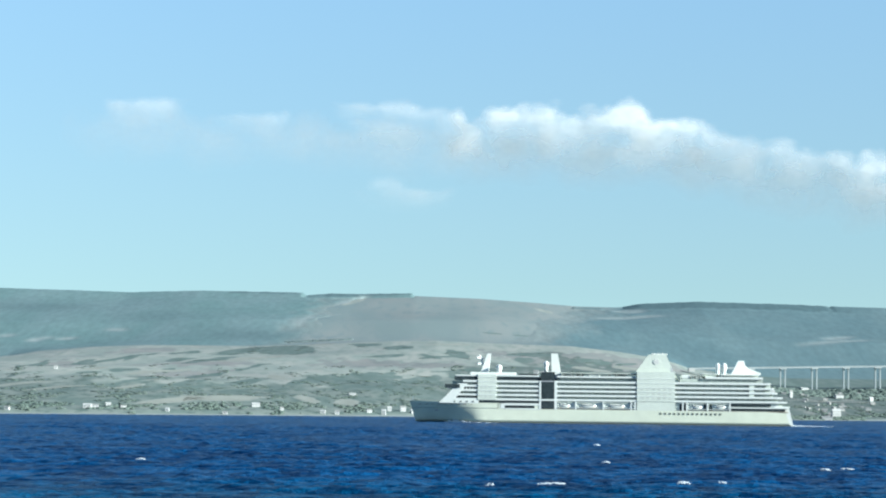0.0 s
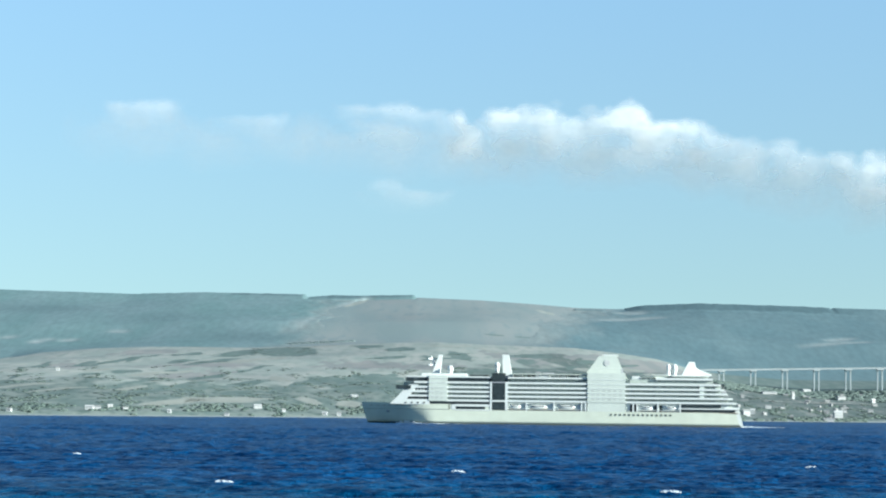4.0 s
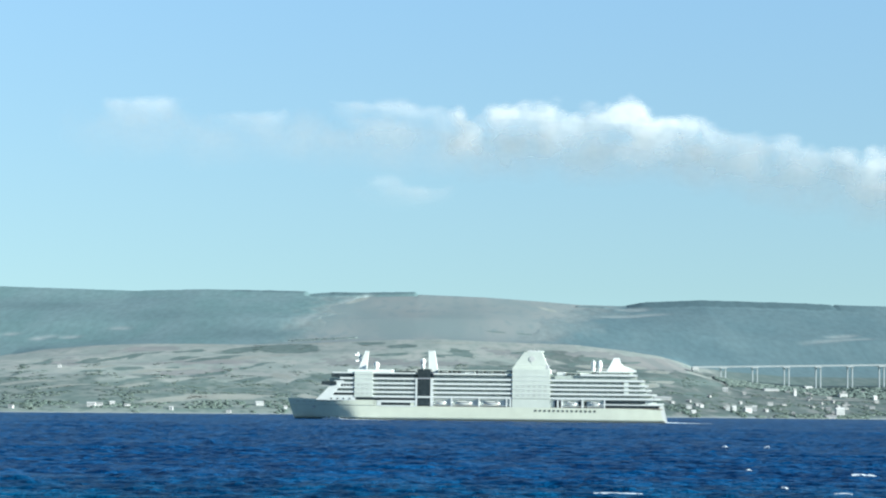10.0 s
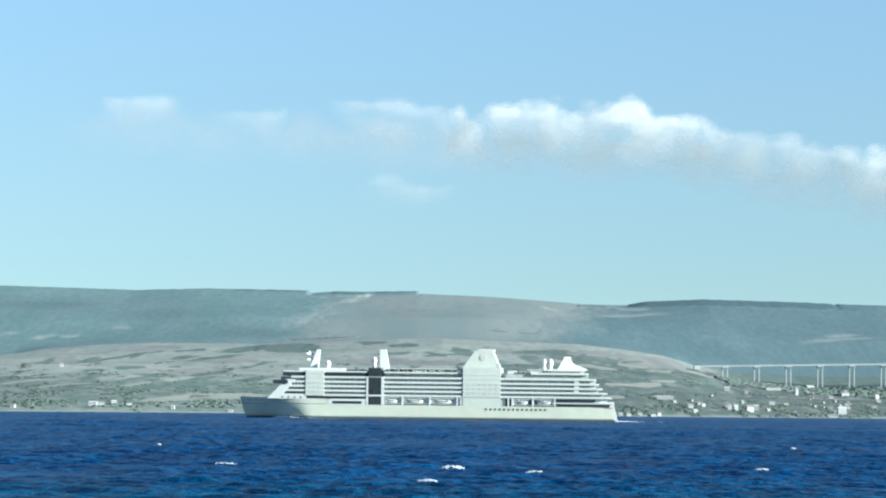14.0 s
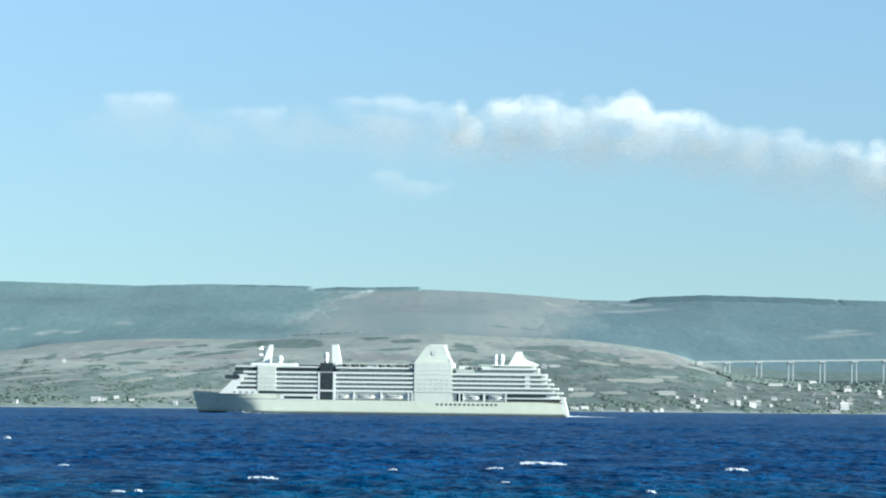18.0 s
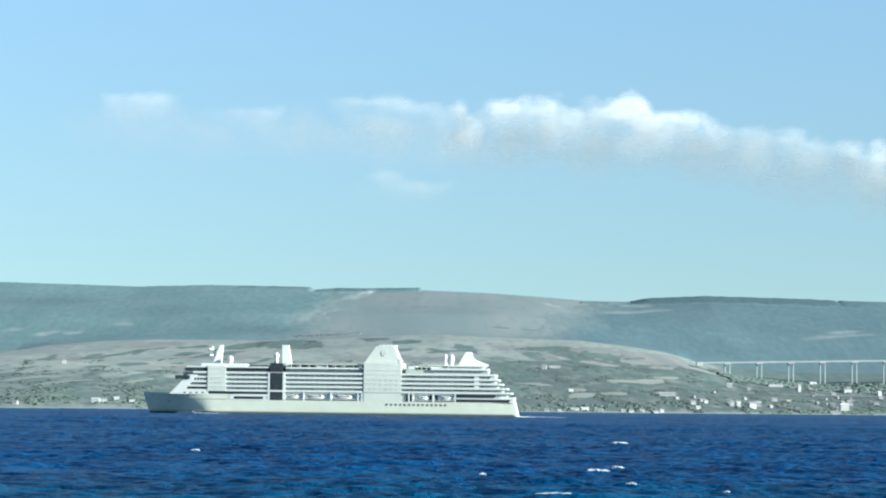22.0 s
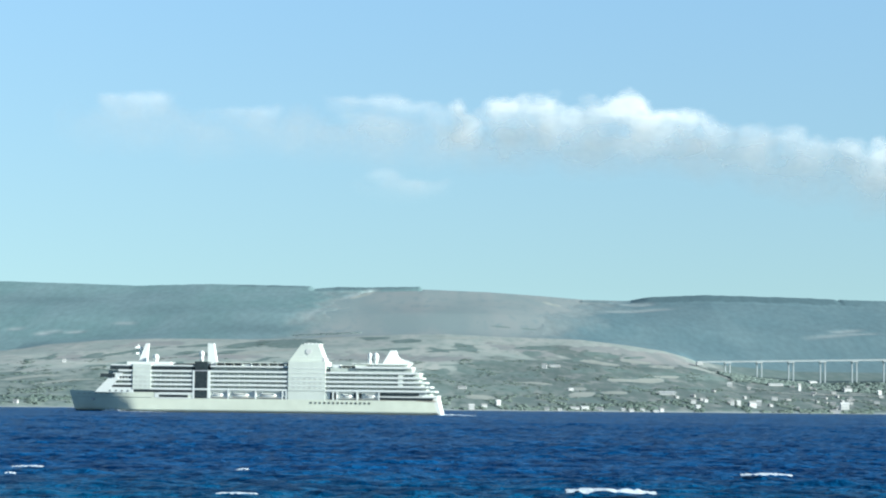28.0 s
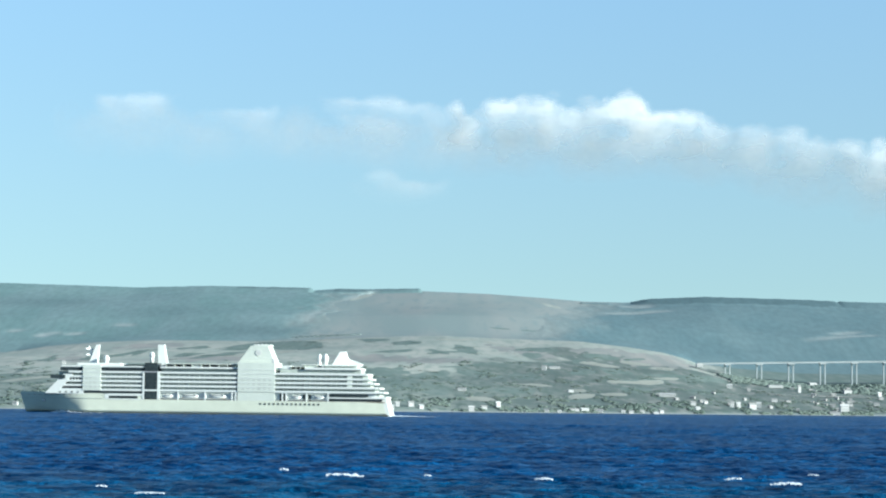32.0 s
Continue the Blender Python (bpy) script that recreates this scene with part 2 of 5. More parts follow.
def cloud_material():
    """White vapour: scatters light both ways and thins out by its density."""
    m = bpy.data.materials.new("cloud_vapour")
    m.use_nodes = True
    nt = m.node_tree
    nt.nodes.remove(nt.nodes["Principled BSDF"])
    out = nt.nodes["Material Output"]
    diff, tra, add, clear, mix = (nt.nodes.new("ShaderNode" + k) for k in ("BsdfDiffuse", "BsdfTranslucent", "MixShader", "BsdfTransparent", "MixShader"))
    diff.inputs["Color"].default_value = tra.inputs["Color"].default_value = (0.68, 0.68, 0.67, 1)
    add.inputs["Fac"].default_value = 0.2
    nt.links.new(diff.outputs["BSDF"], add.inputs[1])
    nt.links.new(tra.outputs["BSDF"], add.inputs[2])
    co = nt.nodes.new("ShaderNodeTexCoord")
    n = nt.nodes.new("ShaderNodeTexNoise")
    n.inputs["Scale"].default_value, n.inputs["Detail"].default_value, n.inputs["Roughness"].default_value = 0.025, 4, 0.5
    nt.links.new(co.outputs["Object"], n.inputs["Vector"])
    a = nt.nodes.new("ShaderNodeAttribute")
    a.attribute_name = "vapour"
    wisp = nt.nodes.new("ShaderNodeMath")
    wisp.operation = "MULTIPLY_ADD"
    wisp.inputs[1].default_value, wisp.inputs[2].default_value = 0.8, 0.6
    nt.links.new(n.outputs["Fac"], wisp.inputs[0])
    total = nt.nodes.new("ShaderNodeMath")
    total.operation = "MULTIPLY"
    nt.links.new(wisp.outputs["Value"], total.inputs[0])
    nt.links.new(a.outputs["Fac"], total.inputs[1])
    r = nt.nodes.new("ShaderNodeMapRange")
    r.inputs["From Min"].default_value, r.inputs["From Max"].default_value = 0.0, 1.0
    r.inputs["To Max"].default_value = 0.74
    nt.links.new(total.outputs["Value"], r.inputs["Value"])
    nt.links.new(r.outputs["Result"], mix.inputs["Fac"])
    nt.links.new(clear.outputs["BSDF"], mix.inputs[1])
    nt.links.new(add.outputs["Shader"], mix.inputs[2])
    nt.links.new(mix.outputs["Shader"], out.inputs["Surface"])
    return m


VAPOUR = cloud_material()


# ---- mesh helpers ----
def mesh_from(name, verts, faces, mat, smooth=False):
    me = bpy.data.meshes.new(name)
    me.from_pydata([tuple(v) for v in verts], [], [tuple(f) for f in faces])
    me.materials.append(mat)
    if smooth:
        me.polygons.foreach_set("use_smooth", [True] * len(me.polygons))
    me.update()
    return me


def grid_mesh(name, X, Y, Z, mat, smooth=True):
    """A sheet over the two-way arrays X, Y, Z."""
    r, c = X.shape
    me = bpy.data.meshes.new(name)
    me.vertices.add(r * c)
    me.vertices.foreach_set("co", np.stack([X, Y, Z], -1).astype(np.float32).ravel())
    i = np.arange(r * c).reshape(r, c)
    quads = np.stack([i[:-1, :-1], i[:-1, 1:], i[1:, 1:], i[1:, :-1]], -1).reshape(-1, 4)
    me.loops.add(quads.size)
    me.loops.foreach_set("vertex_index", quads.ravel().astype(np.int32))
    me.polygons.add(len(quads))
    me.polygons.foreach_set("loop_start", np.arange(0, quads.size, 4, dtype=np.int32))
    me.polygons.foreach_set("use_smooth", np.full(len(quads), smooth))
    me.materials.append(mat)
    me.update(calc_edges=True)
    return me


def put_field(me, name, values):
    me.attributes.new(name, "FLOAT", "POINT").data.foreach_set("value", np.asarray(values, np.float32).ravel())


def part(name, bm, mat, parent, label="", smooth=False):
    me = bpy.data.meshes.new(name)
    if smooth:
        for f in bm.faces:
            f.smooth = True
    bmesh.ops.recalc_face_normals(bm, faces=bm.faces)
    bm.to_mesh(me)
    bm.free()
    me.materials.append(mat)
    ob = new(name, me)
    ob.parent = parent
    return tagged(ob, label) if label else ob


def box(bm, x0, x1, y0, y1, z0, z1, cut=0.0):
    """A block; cut bevels its edges."""
    r = bmesh.ops.create_cube(bm, size=1.0, matrix=Matrix.Translation(((x0 + x1) / 2, (y0 + y1) / 2, (z0 + z1) / 2)) @ Matrix.Diagonal((x1 - x0, y1 - y0, z1 - z0, 1)))
    if cut:
        edges = {e for v in r["verts"] for e in v.link_edges}
        bmesh.ops.bevel(bm, geom=list(edges), offset=cut, segments=2, affect="EDGES")
    return bm


def prism(bm, outline, y0, y1):
    """A solid over an outline of (x, z), from y0 to y1."""
    a = [bm.verts.new((x, y0, z)) for x, z in outline]
    b = [bm.verts.new((x, y1, z)) for x, z in outline]
    n = len(a)
    bm.faces.new(a)
    bm.faces.new(b[::-1])
    for i in range(n):
        bm.faces.new((a[i], b[i], b[(i + 1) % n], a[(i + 1) % n]))
    return bm


def taper(bm, foot, top, y_foot, y_top):
    """A solid between two level rectangles: (x0, x1, z) below and above, half widths y."""
    pts = []
    for (x0, x1, z), w in ((foot, y_foot), (top, y_top)):
        pts += [bm.verts.new(p) for p in ((x0, -w, z), (x1, -w, z), (x1, w, z), (x0, w, z))]
    for q in ((0, 1, 2, 3), (4, 5, 6, 7), (0, 1, 5, 4), (1, 2, 6, 5), (2, 3, 7, 6), (3, 0, 4, 7)):
        bm.faces.new([pts[i] for i in q])
    return bm


def blob(bm, x, y, z, rx, ry, rz, seg=14, rings=9):
    bmesh.ops.create_uvsphere(bm, u_segments=seg, v_segments=rings, radius=1.0, matrix=Matrix.Translation((x, y, z)) @ Matrix.Diagonal((rx, ry, rz, 1)))
    return bm


def rod(bm, a, b, r, seg=8):
    a, b = Vector(a), Vector(b)
    m = Matrix.Translation((a + b) / 2) @ (b - a).to_track_quat("Z", "Y").to_matrix().to_4x4()
    bmesh.ops.create_cone(bm, cap_ends=True, segments=seg, radius1=r, radius2=r, depth=(b - a).length, matrix=m)
    return bm


# The lie of the land: shore line, first crest and skyline, metres.
SHORE = ((-1500, 1640), (-700, 1800), (-366, 1968), (-195, 2234), (12, 2512), (221, 2698), (572, 3038), (900, 3200), (1500, 3400))
CREST = ((-1500, 70), (-725, 85), (-667, 97), (-573, 105.6), (-485, 109.5), (-313, 109.7), (-210, 113.8), (-77, 121), (0, 123),
         (92, 119.4), (224, 116.3), (304, 107.8), (365, 99), (399, 90), (422, 81), (489, 72), (584, 65), (742, 66), (1500, 70))
SKYLINE = ((-1500, 225), (-886, 237), (-721, 233.5), (-619, 231), (-482, 236), (-322, 235), (-163, 233), (-43, 236), (88, 232),
           (202, 225), (282, 219), (361, 218), (521, 226), (703, 223), (788, 220), (894, 218), (1500, 205))
CREST_Y, SKY_Y = 3900.0, 4700.0


def knots(rows, x):
    return np.interp(x, [r[0] for r in rows], [r[1] for r in rows])


def swell(x, y, size, seed=0.0):
    """A smooth uneven field between about -1 and 1, made of slanted sines."""
    a, b = x / size, y / size
    return (np.sin(1.7 * a + 0.9 * b + seed) + np.sin(-1.1 * a + 2.1 * b + 2.3 * seed + 1.0)
            + np.sin(2.9 * a - 1.6 * b + 0.7 * seed + 2.0) * 0.7 + np.sin(3.7 * a + 4.3 * b + 1.9 * seed) * 0.5) / 3.2


def shore_y(x):
    return knots(SHORE, x) + 9 * swell(x, x * 0.3, 40.0, 1.0)


def land(x, y):
    """Height of the ground at x, y."""
    x, y = np.asarray(x, float), np.asarray(y, float)
    sh, cr, sk = shore_y(x), knots(CREST, x), knots(SKYLINE, x)
    s = np.clip((y - sh) / (CREST_Y - sh), 0, 1)
    near = 2.5 * np.clip(s / 0.02, 0, 1) + (cr - 2.5) * (0.82 * s + 0.18 * s * s)
    near = near + 5.0 * swell(x, y, 120.0) * np.clip(4 * s * (1 - s), 0, 1) * np.clip(cr / 90, 0.4, 1)
    t = np.clip((y - CREST_Y) / (SKY_Y - CREST_Y), 0, 1)
    smooth = sum(knots(CREST, x + d) for d in (-240, -180, -120, -60, 0, 60, 120, 180, 240)) / 9
    cr = cr + (smooth - cr) * np.clip(t / 0.25, 0, 1)
    far = cr + (sk - cr) * t - 13 * np.sin(np.pi * np.clip(t / 0.45, 0, 1)) + 3.5 * swell(x, y, 170.0, 2.0) * np.sin(np.pi * t)
    z = np.where(y < CREST_Y, near, far)
    z = np.where(y > SKY_Y, sk - 0.12 * (y - SKY_Y), z)
    return np.where(y < sh, np.maximum(-5.0, -0.05 * (sh - y)), z)


def moor_mask(x, y):
    """1 on the open brown moor of the high hill, 0 where the forest stands."""
    t = (y - CREST_Y) / (SKY_Y - CREST_Y)
    a = x / y
    left, right = np.where(t > 0.95, -0.0105, -0.060 + 0.030 * t), np.where(t > 0.93, 0.0795, 0.022 + 0.038 * t)
    w = np.where(t > 0.93, 0.0, 0.006 * swell(x, y, 60.0, 3.0))
    return ((t > -0.05) & (a > left + w) & (a < right + w) & (t < 1.3)).astype(float)


def moor_share(x, y):
    """The same with a broad, uneven border where young trees thin out into the heath."""
    t = np.clip((y - CREST_Y) / (SKY_Y - CREST_Y), 0, 1)
    a = x / y + 0.007 * swell(x, y * 0.5, 34.0, 3.0) + 0.004 * swell(x, y * 0.3, 11.0, 5.0)
    return np.clip((a + 0.060 - 0.030 * t) / 0.040 + 0.5, 0, 1) * np.clip((0.022 + 0.038 * t - a) / 0.058 + 0.5, 0, 1)


# ---- land ----
# Land cover of the hillside: centre x, y, half length, half depth (metres) and slant (depth gained for each metre to the right).
THICKETS_WEST = ((-531, 3078, 17, 136, -8), (-492, 2744, 8, 74, -8), (-500, 3101, 23, 160, 6.2), (-429, 2891, 14, 41, 2.6), (-462, 3295, 28, 47, 4.2),
                 (-431, 3442, 16, 78, 8), (-398, 2982, 20, 28, 1.0), (-337, 2711, 26, 47, 8), (-366, 3336, 20, 52, 2.1), (-386, 3596, 22, 88, 2.7),
                 (-348, 3046, 9, 30, 1.2), (-297, 2646, 31, 76, 5.6), (-275, 2592, 14, 110, 1.3), (-323, 3363, 33, 75, 3.8), (-311, 3707, 38, 133, 2.8),
                 (-243, 3742, 60, 160, -0.5), (-255, 3094, 9, 40, 2.5), (-243, 3217, 12, 71, 8), (-230, 2808, 24, 68, 3.3))
THICKETS_MIDDLE = ((-291, 2952, 22, 70, 2.5), (-154, 2919, 30, 95, 4.0), (-92, 3015, 52, 123, 1.7), (-71, 2833, 48, 91, 0.5), (-224, 2650, 23, 46, 1.6),
                   (-184, 2706, 16, 82, 0.3), (-77, 3523, 30, 27, 0.8), (-59, 3721, 27, 67, 0.7), (-4, 3523, 26, 15, 0.9), (-115, 3821, 28, 45, -0.5),
                   (-8, 3531, 19, 25, -1.7), (33, 3604, 22, 100, -1.2), (43, 3289, 56, 13, 1.5), (144, 3692, 38, 50, 0.5), (136, 3579, 19, 45, 0.6),
                   (-20, 3085, 30, 79, 2.1), (49, 3168, 38, 58, -0.7))
THICKETS_EAST = ((111, 3159, 23, 79, -0.8), (-11, 2758, 20, 40, 0.6), (153, 3411, 14, 45, 2.2), (245, 3646, 32, 36, 0.3), (204, 3534, 13, 38, 1.3),
                 (300, 3667, 22, 19, 1.6), (322, 3514, 32, 68, -0.3), (281, 3281, 48, 21, 1.8), (194, 3283, 24, 43, 1.7), (249, 3358, 28, 54, 0.8),
                 (332, 3396, 49, 26, 0.6), (386, 3444, 42, 54, 1.5), (167, 2822, 21, 48, -0.9), (87, 2893, 35, 33, 0.8), (250, 3051, 26, 67, 1.0),
                 (349, 3163, 31, 101, 1.6))
THICKETS = THICKETS_WEST + THICKETS_MIDDLE + THICKETS_EAST
FIELDS_EAST = ((116, 3019, 26, 19, 0.0), (155, 3336, 13, 28, 0.7), (236, 3499, 30, 39, -0.7), (295, 3602, 22, 24, -0.2), (327, 3534, 24, 42, 0.6),
               (266, 3218, 49, 34, 1.7), (318, 3353, 22, 17, 1.2), (171, 2898, 21, 36, 1.7), (214, 2954, 18, 20, 0.4), (287, 3010, 15, 42, 1.3),
               (17, 3827, 42, 17, 0.5), (83, 3780, 25, 16, -2.4), (110, 3574, 10, 28, -7.8), (172, 2981, 11, 21, 0.5), (42, 2717, 20, 43, 0.8))
FIELDS_WEST = ((-446, 2522, 26, 26, 2.0), (-337, 2559, 12, 31, 3.7), (-263, 2330, 30, 46, 3.0), (-394, 3889, 42, 20, -1.1), (-193, 3880, 28, 30, 0.5),
               (-220, 2442, 41, 56, 1.6), (-200, 2945, 18, 47, -2.4), (-98, 2560, 15, 56, 0.0), (-142, 2562, 16, 52, -3.1), (-270, 3439, 43, 65, 2.7),
               (-434, 2977, 16, 27, 2.2), (-357, 2992, 36, 26, 2.1), (-401, 2463, 24, 29, 2.4))
FIELDS = FIELDS_EAST + FIELDS_WEST
HEATHER = ((-103, 3359, 91, 127, 0.0), (-455, 3675, 58, 149, 0.8), (-502, 3117, 55, 160, -1.6), (-320, 3223, 90, 131, 0.5), (-322, 2976, 65, 90, 1.0),
           (117, 3651, 62, 95, -1.4), (-5, 3341, 65, 77, 1.3), (250, 3733, 58, 83, 0.8), (366, 3793, 40, 80, 1.4), (335, 3690, 85, 150, 0.6))
CLEARINGS = ((-713, 4135, 13, 15, 0.2), (-694, 4153, 10, 9, 0.1), (-767, 4174, 14, 10, 0.2), (-657, 4144, 20, 10, 0.2), (-576, 4207, 20, 9, -0.2),
             (-239, 4283, 16, 25, 3.8), (-165, 4589, 31, 45, 2.4), (210, 4542, 24, 40, -1.7), (383, 4618, 34, 32, -0.2), (374, 4511, 76, 23, 0.4),
             (729, 4268, 75, 12, 0.4), (742, 4315, 34, 19, 0.6))
# Rows of trees on the high hill, and the darker belts of forest: from x to x, depth, back edge.
TREE_LINES = ((-208, 4041, 60, 10, 0.4), (101, 4169, 28, 4, -0.1), (159, 4164, 30, 4, -0.1), (-494, 4010, 61, 7, -0.2))
SKY_BELTS = ((-420, -262, 30, 4700), (-225, -40, 50, 4700), (372, 900, 70, 4700), (-420, -180, 40, 4110), (-900, -640, 30, 4480), (-560, -420, 20, 4330))


def patch(row, x, y, rough=0.22):
    """How deep x, y lie in a patch of land: 1 in the middle, 0 at its uneven edge, negative outside."""
    cx, cy, a, b, sl = row
    u, v = np.clip((x - cx) / a, -4, 4), np.clip((y - cy - sl * (x - cx)) / b, -4, 4)
    return 1.06 + rough * swell(x, y * 0.3, 9.0, cx * 0.01) - (np.abs(u) ** 2.6 + np.abs(v) ** 2.6) ** (1 / 2.6)


def cover(rows, x, y, steep=3.0, rough=0.22):
    m = np.zeros(np.shape(x))
    for row in rows:
        near = (np.abs(x - row[0]) < 1.5 * row[2]) & (np.abs(y - row[1]) < 1.5 * (row[3] + abs(row[4]) * row[2]))
        m[near] = np.maximum(m[near], np.clip(patch(row, x[near], y[near], rough) * steep, 0, 1))
    return m


def blurred(f, times):
    for _ in range(times):
        f[1:-1, 1:-1] = (f[1:-1, 1:-1] + f[:-2, 1:-1] + f[2:, 1:-1] + f[1:-1, :-2] + f[1:-1, 2:]) / 5
    return f


def land_grid():
    xs = np.concatenate([np.linspace(-4900, -1000, 12), np.arange(-990, 990, 4.0), np.linspace(1000, 4900, 12)])
    ys = np.concatenate([np.linspace(1500, 1900, 14), np.arange(1910, 4860, 7.0)])
    X, Y = np.meshgrid(xs, ys)
    return X, Y, land(X, Y) + np.where(Y > shore_y(X) + 20, 0.2 * swell(X, Y, 11.0, 4.0) * (Y < CREST_Y), 0)


def build_land():
    X, Y, Z = land_grid()
    me = grid_mesh("hills", X, Y, Z, ground_material())
    s = (Y - shore_y(X)) / (CREST_Y - shore_y(X))
    share = moor_share(X, Y)
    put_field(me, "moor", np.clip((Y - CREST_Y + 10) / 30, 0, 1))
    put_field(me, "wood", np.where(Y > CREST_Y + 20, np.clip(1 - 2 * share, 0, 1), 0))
    thick = np.maximum(cover(THICKETS, X, Y, 2.4), 0.8 * cover([(x, y, a, 2.2 * b, sl) for x, y, a, b, sl in TREE_LINES], X, Y, 1.6))
    thick = np.maximum(thick, np.clip((X - 425) / 60, 0, 1) * np.clip((Y - 3600 + 30 * swell(X, Y, 40.0, 2.0)) / 80, 0, 1))
    put_field(me, "thicket", thick)
    put_field(me, "pale", np.maximum(cover(FIELDS, X, Y, 4.0), 0.8 * cover(CLEARINGS, X, Y, 2.0)))
    put_field(me, "brown", cover(HEATHER, X, Y, 1.6, 0.4))
    low = 0.50 + 0.10 * swell(X, Y, 90.0, 5.0) + 0.10 * swell(X, Y * 0.4, 22.0, 2.0) + np.clip((X + 80) / 600, 0, 0.45)
    put_field(me, "scrub", np.clip((low - s) * 4, 0, 1))
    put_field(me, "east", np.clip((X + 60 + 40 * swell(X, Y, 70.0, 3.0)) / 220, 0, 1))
    put_field(me, "beach", np.clip((10 - np.abs(Y - shore_y(X) - 3)) / 6, 0, 1))
    tagged(new("ground_far_hills", me), "dry brown and green hillside rising from the far shore", "hillside", kind="structure")
    # the bank that the camera stands on, and the sea bed
    bx, by = np.meshgrid(np.linspace(-4900, 4900, 60), np.concatenate([np.linspace(-4000, -60, 12), np.linspace(-50, 90, 29)]))
    bz = np.where(by < 2, 6.4 + 0.2 * swell(bx, by, 9.0), 6.4 - (by - 2) * 0.12)
    tagged(new("ground_near_bank", grid_mesh("bank", bx, by, bz, STRAW)), "dry grass bank sloping to the water", "bank", kind="structure")
    fx, fy = np.meshgrid(np.linspace(-4950, 4950, 20), np.linspace(-4950, 4950, 20))
    tagged(new("ground_sea_bed", grid_mesh("bed", fx, fy, fx * 0 - 6.0, SAND)), "dark sandy sea bed below the water", "sea bed", kind="structure")


def clump_shape(fine):
    """Points and faces of one rough crown, about one metre in radius."""
    bm = bmesh.new()
    bmesh.ops.create_icosphere(bm, subdivisions=2 if fine else 1, radius=1.0)
    v = np.array([p.co for p in bm.verts])
    f = np.array([[p.index for p in q.verts] for q in bm.faces])
    bm.free()
    return v, f


def scatter(name, x, y, radius, height, mat, label, rng, category="woodland", sink=0.42, spread=(1.0, 2.2), fine=False):
    """Many crowns of uneven shape in one mesh, standing on the land."""
    v, f = clump_shape(fine)
    n, k = len(x), len(v)
    z = land(x, y)
    P = v[None] * (1 + 0.28 * rng.standard_normal((n, k, 1)))
    turn = rng.uniform(0, 6.28, n)
    c, s = np.cos(turn)[:, None], np.sin(turn)[:, None]
    P = np.stack([P[..., 0] * c - P[..., 1] * s, P[..., 0] * s + P[..., 1] * c, P[..., 2]], -1)
    P = P * np.stack([radius * rng.uniform(*spread, n), radius, height * 0.62], -1)[:, None] + np.stack([x, y, z + height * sink], -1)[:, None]
    faces = (f[None] + (np.arange(n) * k)[:, None, None]).reshape(-1, 3)
    me = bpy.data.meshes.new(name)
    me.vertices.add(n * k)
    me.vertices.foreach_set("co", P.astype(np.float32).ravel())
    me.loops.add(faces.size)
    me.loops.foreach_set("vertex_index", faces.ravel().astype(np.int32))
    me.polygons.add(len(faces))
    me.polygons.foreach_set("loop_start", np.arange(0, faces.size, 3, dtype=np.int32))
    me.polygons.foreach_set("use_smooth", np.full(len(faces), True))
    me.materials.append(mat)
    me.update(calc_edges=True)
    return tagged(new(name, me), label, category, kind="stuff")


